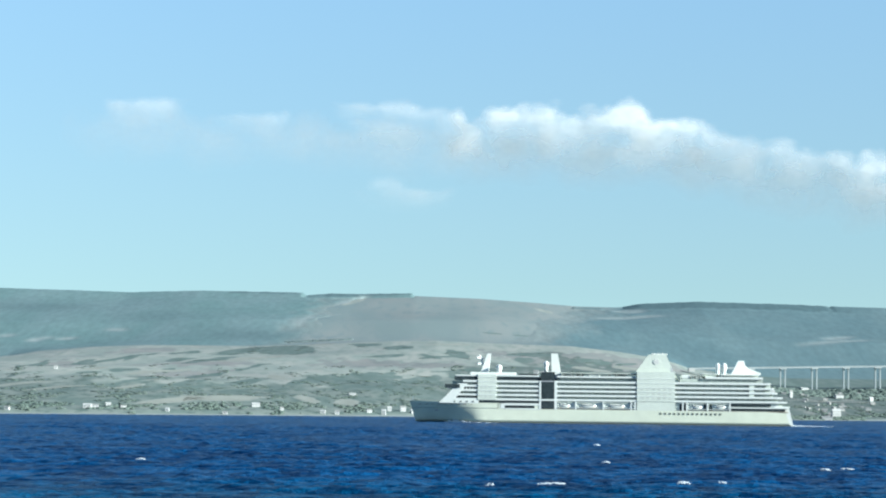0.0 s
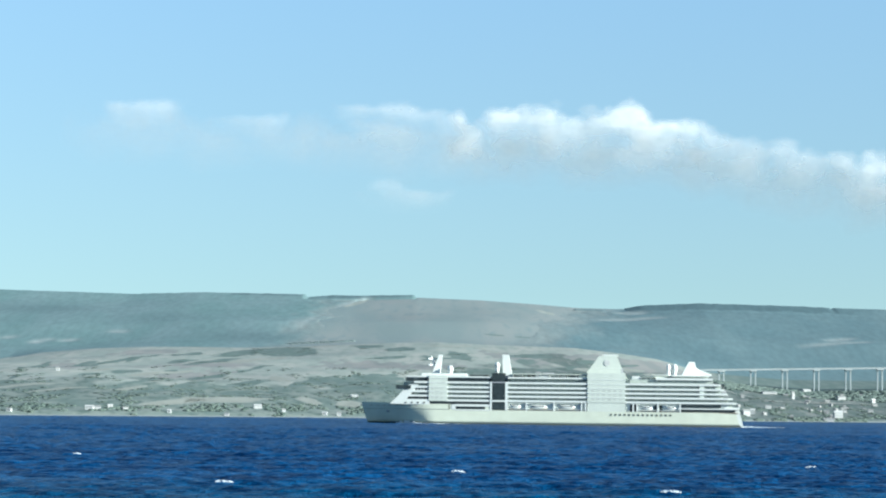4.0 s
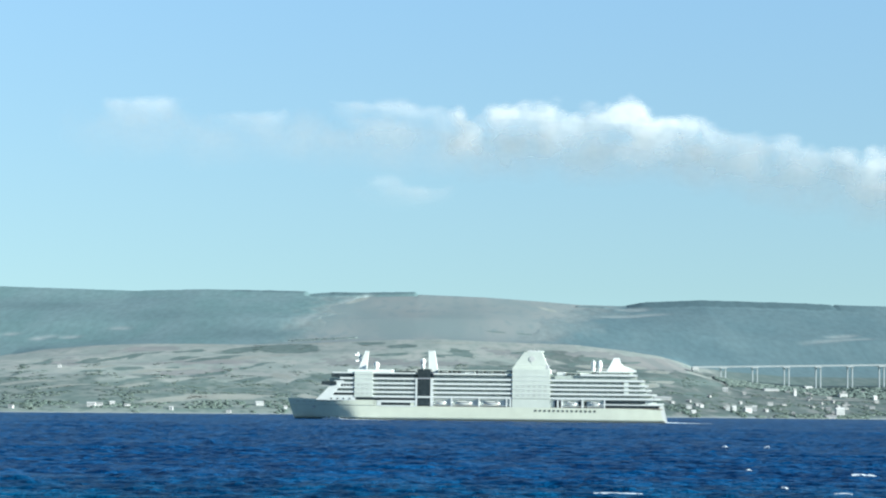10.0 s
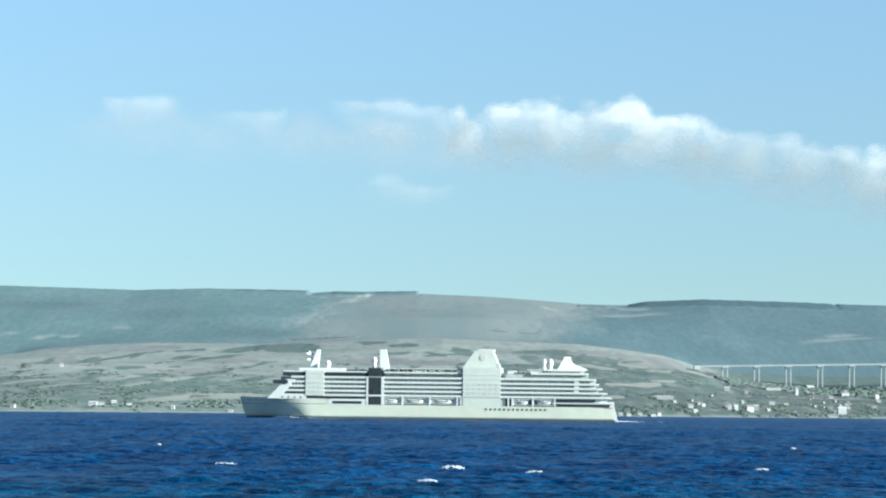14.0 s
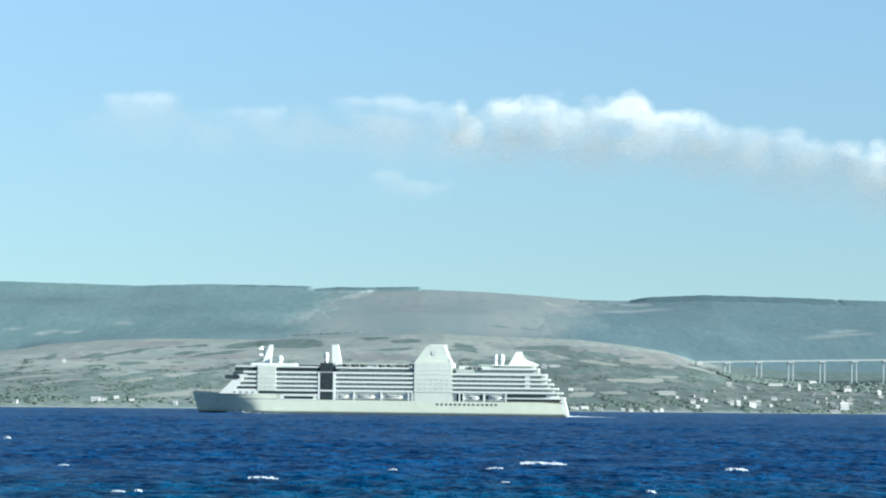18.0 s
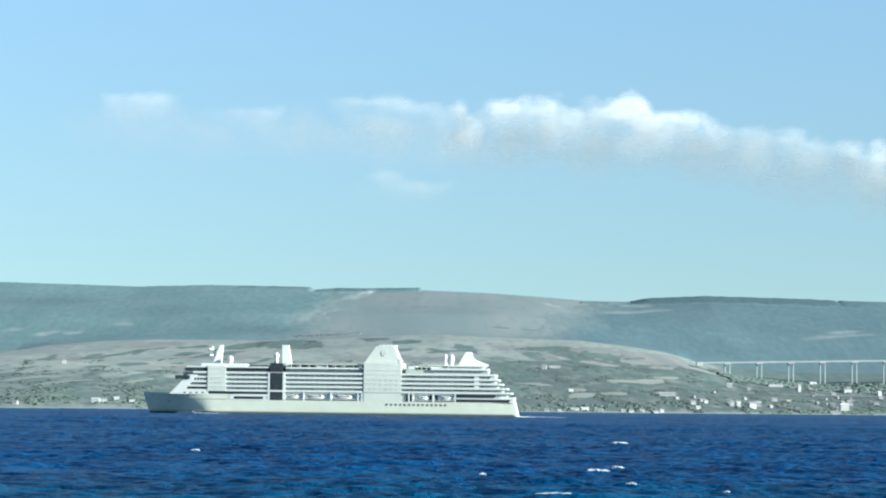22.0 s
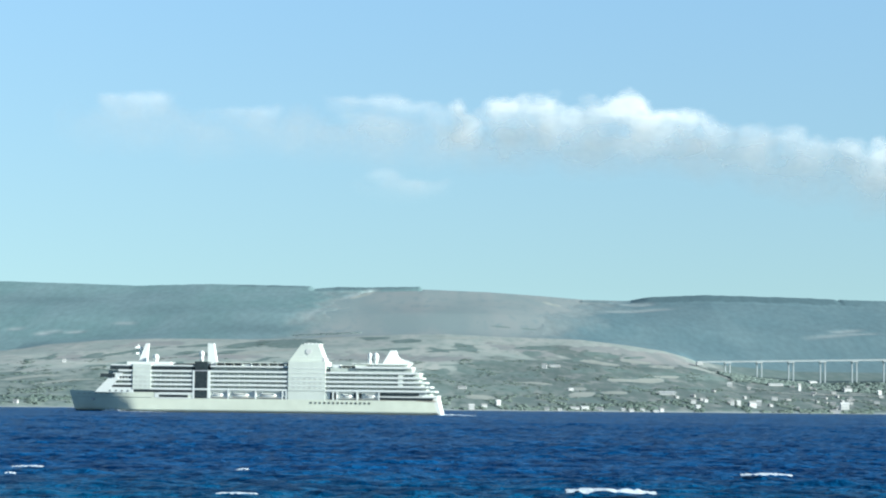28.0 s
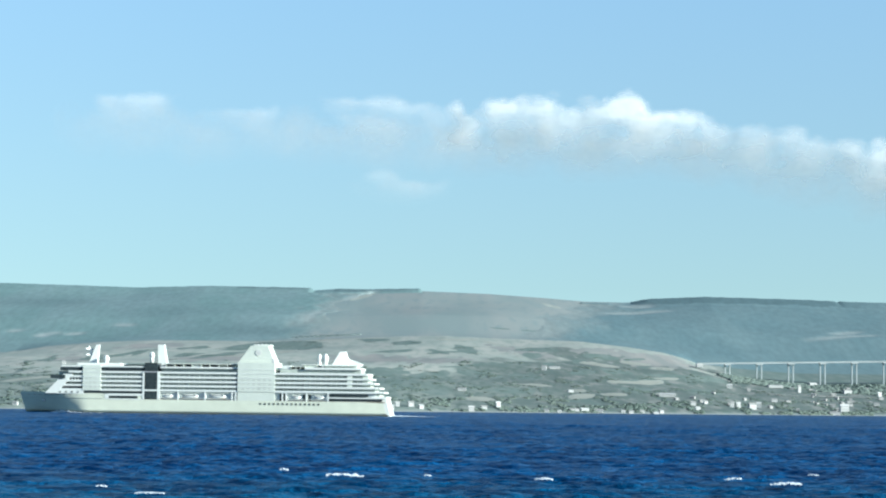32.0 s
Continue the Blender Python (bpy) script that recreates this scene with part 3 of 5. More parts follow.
def build_woods():
    rng = np.random.default_rng(7)
    # plantation forest on the high hills: a closed canopy with a step at its edges
    X, Y = np.meshgrid(np.arange(-1190, 1190, 5.0), np.concatenate([np.arange(CREST_Y + 10, SKY_Y + 30, 6.0)]))
    stand = moor_mask(X, Y) < 0.5
    share = moor_share(X, Y)
    tall = np.where(Y > CREST_Y + 0.92 * (SKY_Y - CREST_Y), stand.astype(float), np.clip(1 - 2.2 * share, 0, 1))
    tall = tall * np.where((X > 330) & (X < 420) & (Y > SKY_Y - 66), np.clip((X - 371) / 36, 0.15, 1), 1)
    tall = tall * np.where((X > -270) & (X < -215) & (Y > SKY_Y - 66), np.clip((X + 270) / 55, 0.15, 1), 1)
    # a ride cut through the stand on the skyline
    tall = np.where((np.abs(X - 790) < 5) & (Y > SKY_Y - 60), 0.62, tall)
    relief = rng.standard_normal(X.shape)
    relief[:, 1:-1] = (relief[:, 1:-1] + relief[:, :-2] + relief[:, 2:]) / 2.2
    relief = relief * np.where(Y > SKY_Y - 90, 0.25, 0.10) / relief.std()
    glade = blurred(cover(CLEARINGS, X, Y, 2.5), 4)
    Z = land(X, Y) + np.where(stand, (1.8 + 3.8 * np.clip((Y - CREST_Y) / (SKY_Y - CREST_Y) * 12 - 10.6, 0, 1) + 0.8 * relief) * tall * np.clip((Y - CREST_Y - 15) / 80, 0, 1) * (1 - 0.9 * glade) - 0.1, -1.5)
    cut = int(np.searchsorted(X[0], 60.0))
    # the right part takes the darker copy that stands for dimmer light
    for lo, hi, mat, label in ((0, cut + 1, PINE, "conifer forest on the high hills, tinted blue-green with haze"), (cut, None, PINE_EAST, "conifer forest on the high hills, colour darkened for dimmer light")):
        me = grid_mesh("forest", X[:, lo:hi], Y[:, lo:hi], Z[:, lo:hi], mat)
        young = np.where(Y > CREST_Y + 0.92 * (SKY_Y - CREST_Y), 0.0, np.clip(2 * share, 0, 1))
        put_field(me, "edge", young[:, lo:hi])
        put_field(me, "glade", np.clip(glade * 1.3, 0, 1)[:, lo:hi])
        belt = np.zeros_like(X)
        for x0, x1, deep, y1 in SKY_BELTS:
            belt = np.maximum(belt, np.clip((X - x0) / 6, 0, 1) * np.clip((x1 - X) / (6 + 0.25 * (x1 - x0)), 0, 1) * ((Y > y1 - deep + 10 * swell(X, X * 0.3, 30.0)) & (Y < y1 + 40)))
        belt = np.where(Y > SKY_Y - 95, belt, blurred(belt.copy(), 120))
        put_field(me, "dark_belt", (belt * stand * (1 - glade))[:, lo:hi])
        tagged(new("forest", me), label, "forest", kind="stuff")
    # rows of trees on the high hill
    for row in TREE_LINES:
        if row[3] < 5:
            continue
        n = int(row[2] * 6)
        x = row[0] + rng.uniform(-1, 1, n) * row[2]
        y = row[1] + row[4] * (x - row[0]) + rng.uniform(-1, 1, n) * row[3]
        scatter("tree_row", x, y, rng.uniform(1.8, 2.8, n), rng.uniform(0.07, 0.12, n) * row[3], PINE_DARK, "row of dark trees across the high hill", rng, "trees", 0.3, (1.2, 2.6))
    # thickets between the fields
    xs, ys = [], []
    for cx, cy, a, b, sl in THICKETS:
        n = int(a * b * 3.14 / 900)
        x, y = cx + rng.uniform(-1.1, 1.1, n) * a, cy + rng.uniform(-1.1, 1.1, n) * b
        y = y + sl * (x - cx)
        keep = patch((cx, cy, a, b, sl), x, y) > 0.05
        xs.append(x[keep])
        ys.append(y[keep])
    x, y = np.concatenate(xs), np.concatenate(ys)
    scatter("thickets", x, y, rng.uniform(1.6, 3.6, len(x)), rng.uniform(0.2, 0.45, len(x)), SHRUB, "olive-green scrub thickets between dry fields", rng, "scrub", 0.12, (1.6, 4.5))
    # trees and hedges of the coastal strip
    n = 24000
    x, s = rng.uniform(-640, 760, n), rng.uniform(0, 1, n) ** 1.6 * 0.62 + 0.005
    sh = shore_y(x)
    y = sh + s * (CREST_Y - sh)
    dense = swell(x, y * 0.35, 24.0, 6.0) + 0.6 * swell(x, y * 0.3, 8.0, 8.0)
    keep = (dense > 0.05 + s * 0.9) & (cover(FIELDS, x, y, 4.0) < 0.2) & (np.abs(x) < 0.21 * y)
    x, y, s = x[keep], y[keep], s[keep]
    scatter("coastal_trees", x, y, rng.uniform(1.0, 2.4, len(x)), rng.uniform(0.4, 0.8, len(x)) + rng.uniform(0, 1.5, len(x)) * np.clip(1 - s * 5, 0, 1), SHRUB,
            "dusty green trees and hedges along the coast", rng, "trees", 0.25, (1.0, 1.7), True)
    # the wooded foot of the hill below the viaduct
    x, y = rng.uniform(430, 800, 2600), rng.uniform(3480, 3690, 2600)
    scatter("valley_trees", x, y, rng.uniform(1.8, 3.6, len(x)), rng.uniform(1.0, 2.6, len(x)), HEATH, "green trees on the valley floor below the viaduct", rng, "trees", 0.3, (1.0, 2.4))


def build_fields():
    """Each dry field is a thin sheet of stubble over the lie of the land."""
    X, Y, Z = land_grid()
    for row in FIELDS:
        core = cover([row], X, Y, 1.0) > 0.12
        cell = core[:-1, :-1] & core[1:, :-1] & core[:-1, 1:] & core[1:, 1:]
        r, c = np.nonzero(cell)
        if len(r) < 4:
            continue
        w = X.shape[1]
        quads = np.stack([r * w + c, r * w + c + 1, (r + 1) * w + c + 1, (r + 1) * w + c], -1)
        used, back = np.unique(quads, return_inverse=True)
        verts = np.stack([X.ravel()[used], Y.ravel()[used], Z.ravel()[used] + 0.15], -1)
        me = mesh_from("field", verts.tolist(), back.reshape(-1, 4).tolist(), STRAW, True)
        tagged(new("field", me), "pale dry stubble field on the hillside", "field", "dry fields")


# ---- houses and works on the far shore ----
HOUSES_WEST = ((-367, 2004, 3.9, 2.9), (-315, 2116, 7.2, 4.1), (-312, 2144, 6.2, 3.1), (-304, 2172, 4.6, 3.6), (-289, 2164, 5.2, 2.6),
               (-250, 2180, 3.2, 3.2), (-472, 2900, 4.2, 4.2), (-181, 2352, 8.0, 4.0), (-154, 2336, 3.4, 3.4), (-114, 2364, 4.6, 3.4),
               (-100, 2376, 4.6, 4.0), (-96, 2692, 7.8, 2.6), (-69, 2424, 5.3, 3.5), (-54, 2432, 4.1, 5.3), (-201, 2232, 4.3, 2.7))
HOUSES_MIDDLE = ((-49, 2476, 4.2, 4.8), (-35, 2492, 6.0, 5.4), (-24, 2484, 4.8, 4.2), (22, 2812, 10.2, 3.4), (30, 2536, 6.1, 5.5),
                 (44, 2560, 6.2, 4.3), (60, 2584, 5.0, 6.9), (115, 2612, 5.1, 3.2), (130, 2624, 4.4, 2.5), (148, 2652, 10.3, 3.2),
                 (160, 2660, 9.0, 3.9), (177, 2668, 9.0, 3.9), (207, 2696, 4.6, 2.6), (216, 2696, 5.2, 3.3), (160, 2952, 6.4, 2.9),
                 (140, 3272, 6.3, 6.3), (157, 3320, 14.5, 3.2))
HOUSES_EAST = ((230, 2712, 5.3, 3.3), (247, 2724, 6.6, 2.6), (255, 2740, 4.6, 4), (284, 2976, 20.2, 4.3), (308, 2888, 6.3, 4.9),
               (306, 2816, 5.5, 4.1), (327, 2920, 4.9, 4.2), (411, 3364, 7.3, 5.7), (360, 2920, 4.9, 6.4), (368, 2920, 4.9, 6.4),
               (385, 2920, 9.2, 7.8), (401, 2976, 5.8, 6.5), (441, 3120, 7.6, 4.5), (492, 3476, 21.9, 3.4), (519, 3416, 4.1, 9.9),
               (579, 3676, 12.5, 4.5), (497, 2972, 13, 4.3), (520, 3036, 11, 9.6), (601, 3484, 11.8, 5.9), (646, 3468, 5.9, 5.9),
               (593, 3204, 7, 3.9))


def house(x, y, w, h, k):
    """A small rendered house with a low gable roof, its long side to the sea."""
    e = new("house")
    e.matrix_world = pose(x, y, float(land(x, y)) - 0.3, 0, 0, (k * 37 % 30) - 8)
    d, eave = max(4.0, 0.7 * w), h * 0.78 + 0.3
    part("wall", box(bmesh.new(), -w / 2, w / 2, -d / 2, d / 2, 0, eave), WALL, e)
    roof = bmesh.new()
    o, rise = 0.35, max(0.6, h * 0.3)
    prism(roof, [(-d / 2 - o, eave - 0.1), (d / 2 + o, eave - 0.1), (0, eave + rise)], -w / 2 - o, w / 2 + o)
    bmesh.ops.rotate(roof, verts=roof.verts, matrix=Matrix.Rotation(radians(90), 3, "Z"))
    part("roof", roof, WALL if k % 2 else SLATE, e)
    for i in range(max(1, int(w / 2.6))):
        cx = -w / 2 + (i + 0.5) * w / max(1, int(w / 2.6))
        part("window", box(bmesh.new(), cx - 0.45, cx + 0.45, -d / 2 - 0.04, -d / 2 + 0.1, eave * 0.4, eave * 0.4 + min(1.2, eave * 0.4)), HOUSE_GLASS, e)
    part("door", box(bmesh.new(), w * 0.22, w * 0.22 + 0.9, -d / 2 - 0.05, -d / 2 + 0.1, 0.3, min(2.3, eave * 0.8)), GREY, e)
    big = "long pale" if w > 9 else "small white"
    tagged(e, big + " rendered house among trees on the far shore", "house", "houses on the far shore")


def build_town():
    """Low sheds and cottages, grey-walled, crowded between the trees of the small town."""
    rng = np.random.default_rng(17)
    for k in range(46):
        x = rng.uniform(290, 700)
        sh = float(shore_y(x))
        y = sh + rng.uniform(25, 520) * (0.6 if k % 2 else 1.0)
        if abs(x) > 0.192 * y:
            continue
        w, h = rng.uniform(3.5, 7.5), rng.uniform(2.4, 3.8)
        e = new("cottage")
        e.matrix_world = pose(x, y, float(land(x, y)) - 0.3, 0, 0, rng.uniform(-35, 35))
        d, eave = rng.uniform(4, 6), h * 0.75
        part("wall", box(bmesh.new(), -w / 2, w / 2, -d / 2, d / 2, 0, eave), STONE, e)
        roof = prism(bmesh.new(), [(-d / 2 - 0.3, eave - 0.1), (d / 2 + 0.3, eave - 0.1), (0, eave + h * 0.4)], -w / 2 - 0.3, w / 2 + 0.3)
        bmesh.ops.rotate(roof, verts=roof.verts, matrix=Matrix.Rotation(radians(90), 3, "Z"))
        part("roof", roof, SLATE, e)
        part("door", box(bmesh.new(), -0.5, 0.5, -d / 2 - 0.05, -d / 2 + 0.1, 0.2, min(2.2, eave * 0.85)), GREY, e)
        tagged(e, "low grey stone cottage with a pale roof among trees", "cottage", "cottages of the town")
    for name, (xa, ya, xb, yb) in (("road_up_the_hill", (404, 3560, 470, 3300)), ("road_by_the_town", (470, 3300, 640, 3420))):
        u, v = np.meshgrid(np.linspace(0, 1, 40), np.linspace(-1, 1, 3))
        X, Y = xa + (xb - xa) * u + 6 * np.sin(u * 9), ya + (yb - ya) * u + 4 * v
        tagged(new(name, grid_mesh(name, X, Y, land(X, Y) + 1.1, SAND)), "pale track winding up from the town", "road", kind="structure")


def build_viaduct():
    """The road viaduct across the valley: a straight deck on pairs of portal piers."""
    y0 = 3700.0
    e = new("viaduct")
    e.matrix_world = pose(0, y0, 0)
    tagged(e, "long pale concrete road viaduct on tall portal piers", "viaduct")

    def top(x):
        return 77.8 + (x - 410) * 0.0232

    deck = bmesh.new()
    x0, x1 = 402, 1180
    prism(deck, [(x0, top(x0) - 1.3), (x1, top(x1) - 1.3), (x1, top(x1) + 0.6), (x0, top(x0) + 0.6)], -6, 6)
    part("deck", deck, CONCRETE, e)
    for side in (-6.4, 6.0):
        rail = bmesh.new()
        prism(rail, [(x0, top(x0) + 0.4), (x1, top(x1) + 0.4), (x1, top(x1) + 1.2), (x0, top(x0) + 1.2)], side, side + 0.4)
        part("parapet", rail, CONCRETE, e)
    part("abutment", box(bmesh.new(), 399, 409, -7, 7, top(404) - 5.5, top(404) + 0.5, 0.4), WALL, e, "bright white concrete abutment")
    for k in range(14):
        x = 448.5 + k * 50.2
        foot = float(land(x, y0)) - 4
        bm = bmesh.new()
        for side in (-1, 1):
            box(bm, x + side * 3.7 - 0.9, x + side * 3.7 + 0.9, -2.2, 2.2, foot, top(x) - 2.5, 0.25)
        box(bm, x - 5.4, x + 5.4, -6.2, 6.2, top(x) - 3.2, top(x) - 1.2, 0.3)
        part("pier", bm, CONCRETE, e)


# ---- sea ----
def waves(x, y, seed, amp):
    """Height of a wind sea; crests run away from the wind, long and short together."""
    rng = np.random.default_rng(seed)
    z = np.zeros_like(x)
    for i in range(44):
        L = 1.9 * 1.07 ** i
        th = rng.normal(1.45, 0.35) if i % 3 else rng.normal(0.4, 0.6)
        k = 2 * math.pi / L
        ph = k * (x * math.cos(th) + y * math.sin(th)) + rng.uniform(0, 6.28)
        a = 0.021 * L ** 0.42 * (0.5 + rng.uniform())
        z += a * (np.sin(ph) + 0.3 * np.cos(2 * ph))
    gust = 0.75 + 0.35 * swell(x, y * 0.35, 24.0, seed)
    return z * amp * gust


def build_sea():
    """The open water, near to far, and a second sheet of waves that runs through it with the wind."""
    ys = np.concatenate([np.arange(40, 180, 1.5), np.arange(180, 440, 0.5), np.arange(440, 1000, 1.4), np.arange(1000, 1900, 3.2), np.arange(1900, 3500, 9)])
    u = np.linspace(-1, 1, 560)
    Y = np.repeat(ys[:, None], len(u), 1)
    half = (50 + ys * 0.20)[:, None]
    X = u[None] * half
    fade = np.clip(1.3 - Y / 2800, 0.25, 1)
    Z = waves(X, Y, 11, 0.95) * fade
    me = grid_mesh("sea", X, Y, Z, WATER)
    put_field(me, "shallow", np.clip((270 - Y) / 100, 0, 1))
    tagged(new("water_sea", me), "deep blue wind-ruffled sea with short choppy waves", "sea", kind="structure")
    gx, gy = np.meshgrid(np.linspace(-4950, 4950, 30), np.linspace(-4950, 3600, 30))
    tagged(new("water_open_sea", grid_mesh("open_sea", gx, gy, gx * 0 - 1.6, WATER)), "calm outer sea around the bay", "sea", kind="structure")
    ys = np.concatenate([np.arange(150, 180, 1.5), np.arange(180, 440, 0.5), np.arange(440, 1000, 1.6)])
    u = np.linspace(0, 1, 760)
    lo, hi = -(220 + ys * 0.2)[:, None], (60 + ys * 0.2)[:, None]
    X = lo + (hi - lo) * u[None]
    Y = np.repeat(ys[:, None], len(u), 1)
    fade = np.clip((Y - 150) / 20, 0, 1) * np.clip((1000 - Y) / 300, 0, 1)
    Z = waves(X, Y, 23, 0.95) - 0.05 - 1.2 * (1 - fade)
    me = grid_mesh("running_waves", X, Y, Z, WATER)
    put_field(me, "shallow", np.clip((270 - Y) / 100, 0, 1))
    return tagged(new("running_waves", me), "blue wind waves running across the sea", "waves", kind="stuff")


def foam_shape(seed):
    """A ragged crest of foam, one metre long and high: a row of uneven lumps with gaps and spray."""
    u, v = np.meshgrid(np.linspace(-0.5, 0.5, 46), np.linspace(-1, 1, 9))
    ragged = np.array([noise.fractal((a * 9.0, b * 1.2, seed * 5.7), 1.0, 2.0, 4) for a, b in zip(u.ravel(), v.ravel())]).reshape(u.shape)
    lean = 0.10 * math.sin(seed)
    ridge = np.clip(1.15 - (np.abs(u + lean) / 0.56) ** 2.2 - 0.9 * v * v + 0.75 * ragged, -0.4, 1.25)
    me = grid_mesh("whitecap", u, 0.5 * v + 0.12 * ragged, 0.62 * ridge - 0.2, FOAM)
    return me


FOAM_SHAPES = [foam_shape(40 + i) for i in range(7)]


def whitecaps(t, rows):
    """Crests that break at t seconds: x, y, length and height. Each rises out of the water, runs with the wind and sinks back."""
    for i, (x, y, w, h) in enumerate(rows):
        ob = new("whitecap", FOAM_SHAPES[int(t * 3 + i) % 7])
        ob.scale = (w * 1.25, max(0.8, w * 0.35), h * 0.62)
        tagged(ob, "white foam on a breaking wave crest", "whitecap", "whitecaps")
        keys = [(t - 1.0, -2.6), (t - 0.45, 0.55), (t, 0.62), (t + 0.45, 0.55), (t + 1.0, -2.6)]
        rows_of = [(k, pose(x + 4.6 * (k - t), y, z)) for k, z in keys if 0 <= k <= 32]
        if rows_of[0][0] > 0:
            rows_of.insert(0, (0.0, rows_of[0][1]))
        if rows_of[-1][0] < 32:
            rows_of.append((32.0, rows_of[-1][1]))
        walk(ob, rows_of)


# ---- clouds ----
def vapour_sheet(name, puffs, seed, parent, crisp, lean=0.62):
    """One lumpy sheet of vapour over puffs (x, z, half width, half height, strength); crisp ones have billowing tops."""
    x0, x1 = min(p[0] - 1.6 * p[2] for p in puffs), max(p[0] + 1.6 * p[2] for p in puffs)
    z0, z1 = min(p[1] - 2.9 * p[3] for p in puffs), max(p[1] + 1.6 * p[3] for p in puffs)
    X, Z = np.meshgrid(np.arange(x0, x1, 3.5), np.arange(z0, z1, 3.5))
    flat = list(zip(X.ravel(), Z.ravel()))
    rough = np.array([noise.fractal((x / 62.0, seed * 7.3, z / 46.0), 1.0, 2.0, 5) for x, z in flat]).reshape(X.shape)
    fine = np.array([noise.noise((x / 16.0, seed * 2.7, z / 13.0)) for x, z in flat]).reshape(X.shape)
    slow = np.array([noise.fractal((x / 70.0 + 40, seed * 3.1, z / 50.0), 1.0, 2.0, 2) for x, z in flat]).reshape(X.shape)
    thick, bulge = np.zeros_like(X), np.zeros_like(X)
    for cx, cz, a, b, q in puffs:
        a = a * (1.35 if crisp else 1.1)
        dx, dz = (X - cx + 14 * slow) / a, (Z - cz + 6 * slow) / b
        r_top = np.sqrt(dx ** 2 + dz ** 2) - 0.5 * rough - 0.12 * fine
        r_low = np.sqrt(dx ** 2 + (dz / 1.8) ** 2) - 0.16 * rough
        top = np.clip((1.08 - r_top) / (0.72 if crisp else 0.95), 0, 1)
        low = np.clip(1.06 - r_low, 0, 1) ** 1.15
        blend = np.clip(dz * 1.2 + 0.6, 0, 1)
        thick += (q * (top * blend + low * (1 - blend))) ** 2.6
        bulge += (q * b * np.clip(1.5 - dx ** 2 - dz ** 2 * np.where(dz > 0, 1, 0.4), 0, 1.5)) ** 1.6
    thick, bulge = np.minimum(thick ** (1 / 2.6), 1.0), bulge ** (1 / 1.6)
    # the underside leans back and is shaded
    if len(puffs) > 3:
        middle = np.polyval(np.polyfit([p[0] for p in puffs], [p[1] for p in puffs], 1), X)
    else:
        middle = np.full_like(X, sum(p[1] for p in puffs) / len(puffs))
    for _ in range(40):
        bulge[1:-1, 1:-1] = (bulge[1:-1, 1:-1] + bulge[:-2, 1:-1] + bulge[2:, 1:-1] + bulge[1:-1, :-2] + bulge[1:-1, 2:]) / 5
    below = np.minimum(Z - middle - 4, 0)
    edge = np.minimum(np.minimum(X - x0, x1 - X), np.minimum(Z - z0, z1 - Z))
    me = grid_mesh(name, X, (-0.13 * bulge - 1.2 * slow - 0.13 * below) if crisp else np.clip(45 - lean * (Z - middle), -60, 120), Z, VAPOUR)
    put_field(me, "vapour", thick * np.clip(edge / 25, 0, 1))
    ob = new(name, me)
    ob.parent = parent
    ob.visible_shadow = False
    return ob


def cloud(name, billows, veils, label, seed, lean=0.62):
    """A far cloud: crisp billows in front of soft trailing veils."""
    e = new(name)
    e.location = (0, 4820, 0)
    vapour_sheet("billow", billows, seed, e, True)
    vapour_sheet("veil", veils, seed + 20, e, False, lean)
    return tagged(e, label, "cloud")


def build_clouds():
    K = 4820 / 4129.0

    def p(col, row, a, b, q):
        return ((col - 784) * K, 8 + (721 + 0.0122 * (col - 784) - row) * K, a * K, b * K, q)

    return {
        "west": cloud("cloud", [p(255, 182, 50, 18, 0.40), p(215, 188, 34, 17, 0.30), p(450, 207, 40, 17, 0.32), p(405, 206, 30, 14, 0.20)],
                      [p(250, 212, 100, 36, 0.38), p(480, 228, 90, 34, 0.36), p(370, 235, 90, 30, 0.32), p(160, 220, 60, 32, 0.20)],
                      "faint wispy white cloud fading into the sky", 1, 0.35),
        "middle": cloud("cloud", [p(625, 186, 36, 14, 0.42), p(690, 188, 45, 16, 0.45), p(735, 198, 30, 15, 0.35), p(680, 216, 60, 15, 0.30), p(790, 217, 30, 20, 0.30)],
                        [p(680, 238, 140, 38, 0.5), p(570, 240, 80, 34, 0.34), p(800, 258, 90, 28, 0.42)], "thin grey-white cloud with a soft ragged edge", 2, 0.45),
        "main": cloud("cloud", [p(812, 202, 16, 18, 0.75), p(830, 227, 26, 24, 0.70), p(880, 206, 40, 26, 0.85), p(950, 202, 48, 28, 0.90), p(985, 222, 34, 30, 0.72), p(1020, 220, 34, 30, 0.68), p(1180, 226, 34, 30, 0.7),
                                p(1060, 207, 30, 32, 0.80), p(1100, 203, 40, 34, 0.95), p(1140, 232, 45, 34, 0.92), p(1215, 224, 38, 28, 0.8), p(1262, 242, 34, 22, 0.6)],
                      [p(900, 250, 130, 36, 0.72), p(1060, 256, 140, 38, 0.76), p(1190, 266, 120, 32, 0.66)], "bright white cumulus cloud with a grey base", 3),
        "east": cloud("cloud", [p(1330, 264, 40, 30, 0.42), p(1400, 260, 32, 24, 0.5), p(1430, 278, 40, 26, 0.45), p(1505, 274, 30, 22, 0.6),
                                p(1545, 292, 50, 36, 0.75), p(1640, 322, 70, 40, 0.8), p(1740, 346, 80, 42, 0.75)],
                      [p(1300, 280, 120, 34, 0.6), p(1430, 306, 140, 38, 0.62), p(1560, 335, 120, 34, 0.6)], "ragged white cloud trailing down towards the hills", 4),
        "low": cloud("cloud", [p(690, 322, 36, 15, 0.27), p(745, 334, 42, 14, 0.25)], [p(720, 336, 80, 16, 0.14)], "small faint wisp of cloud", 5, 0.2),
    }


# ---- ship ----
LENGTH, BEAM = 244.0, 15.0


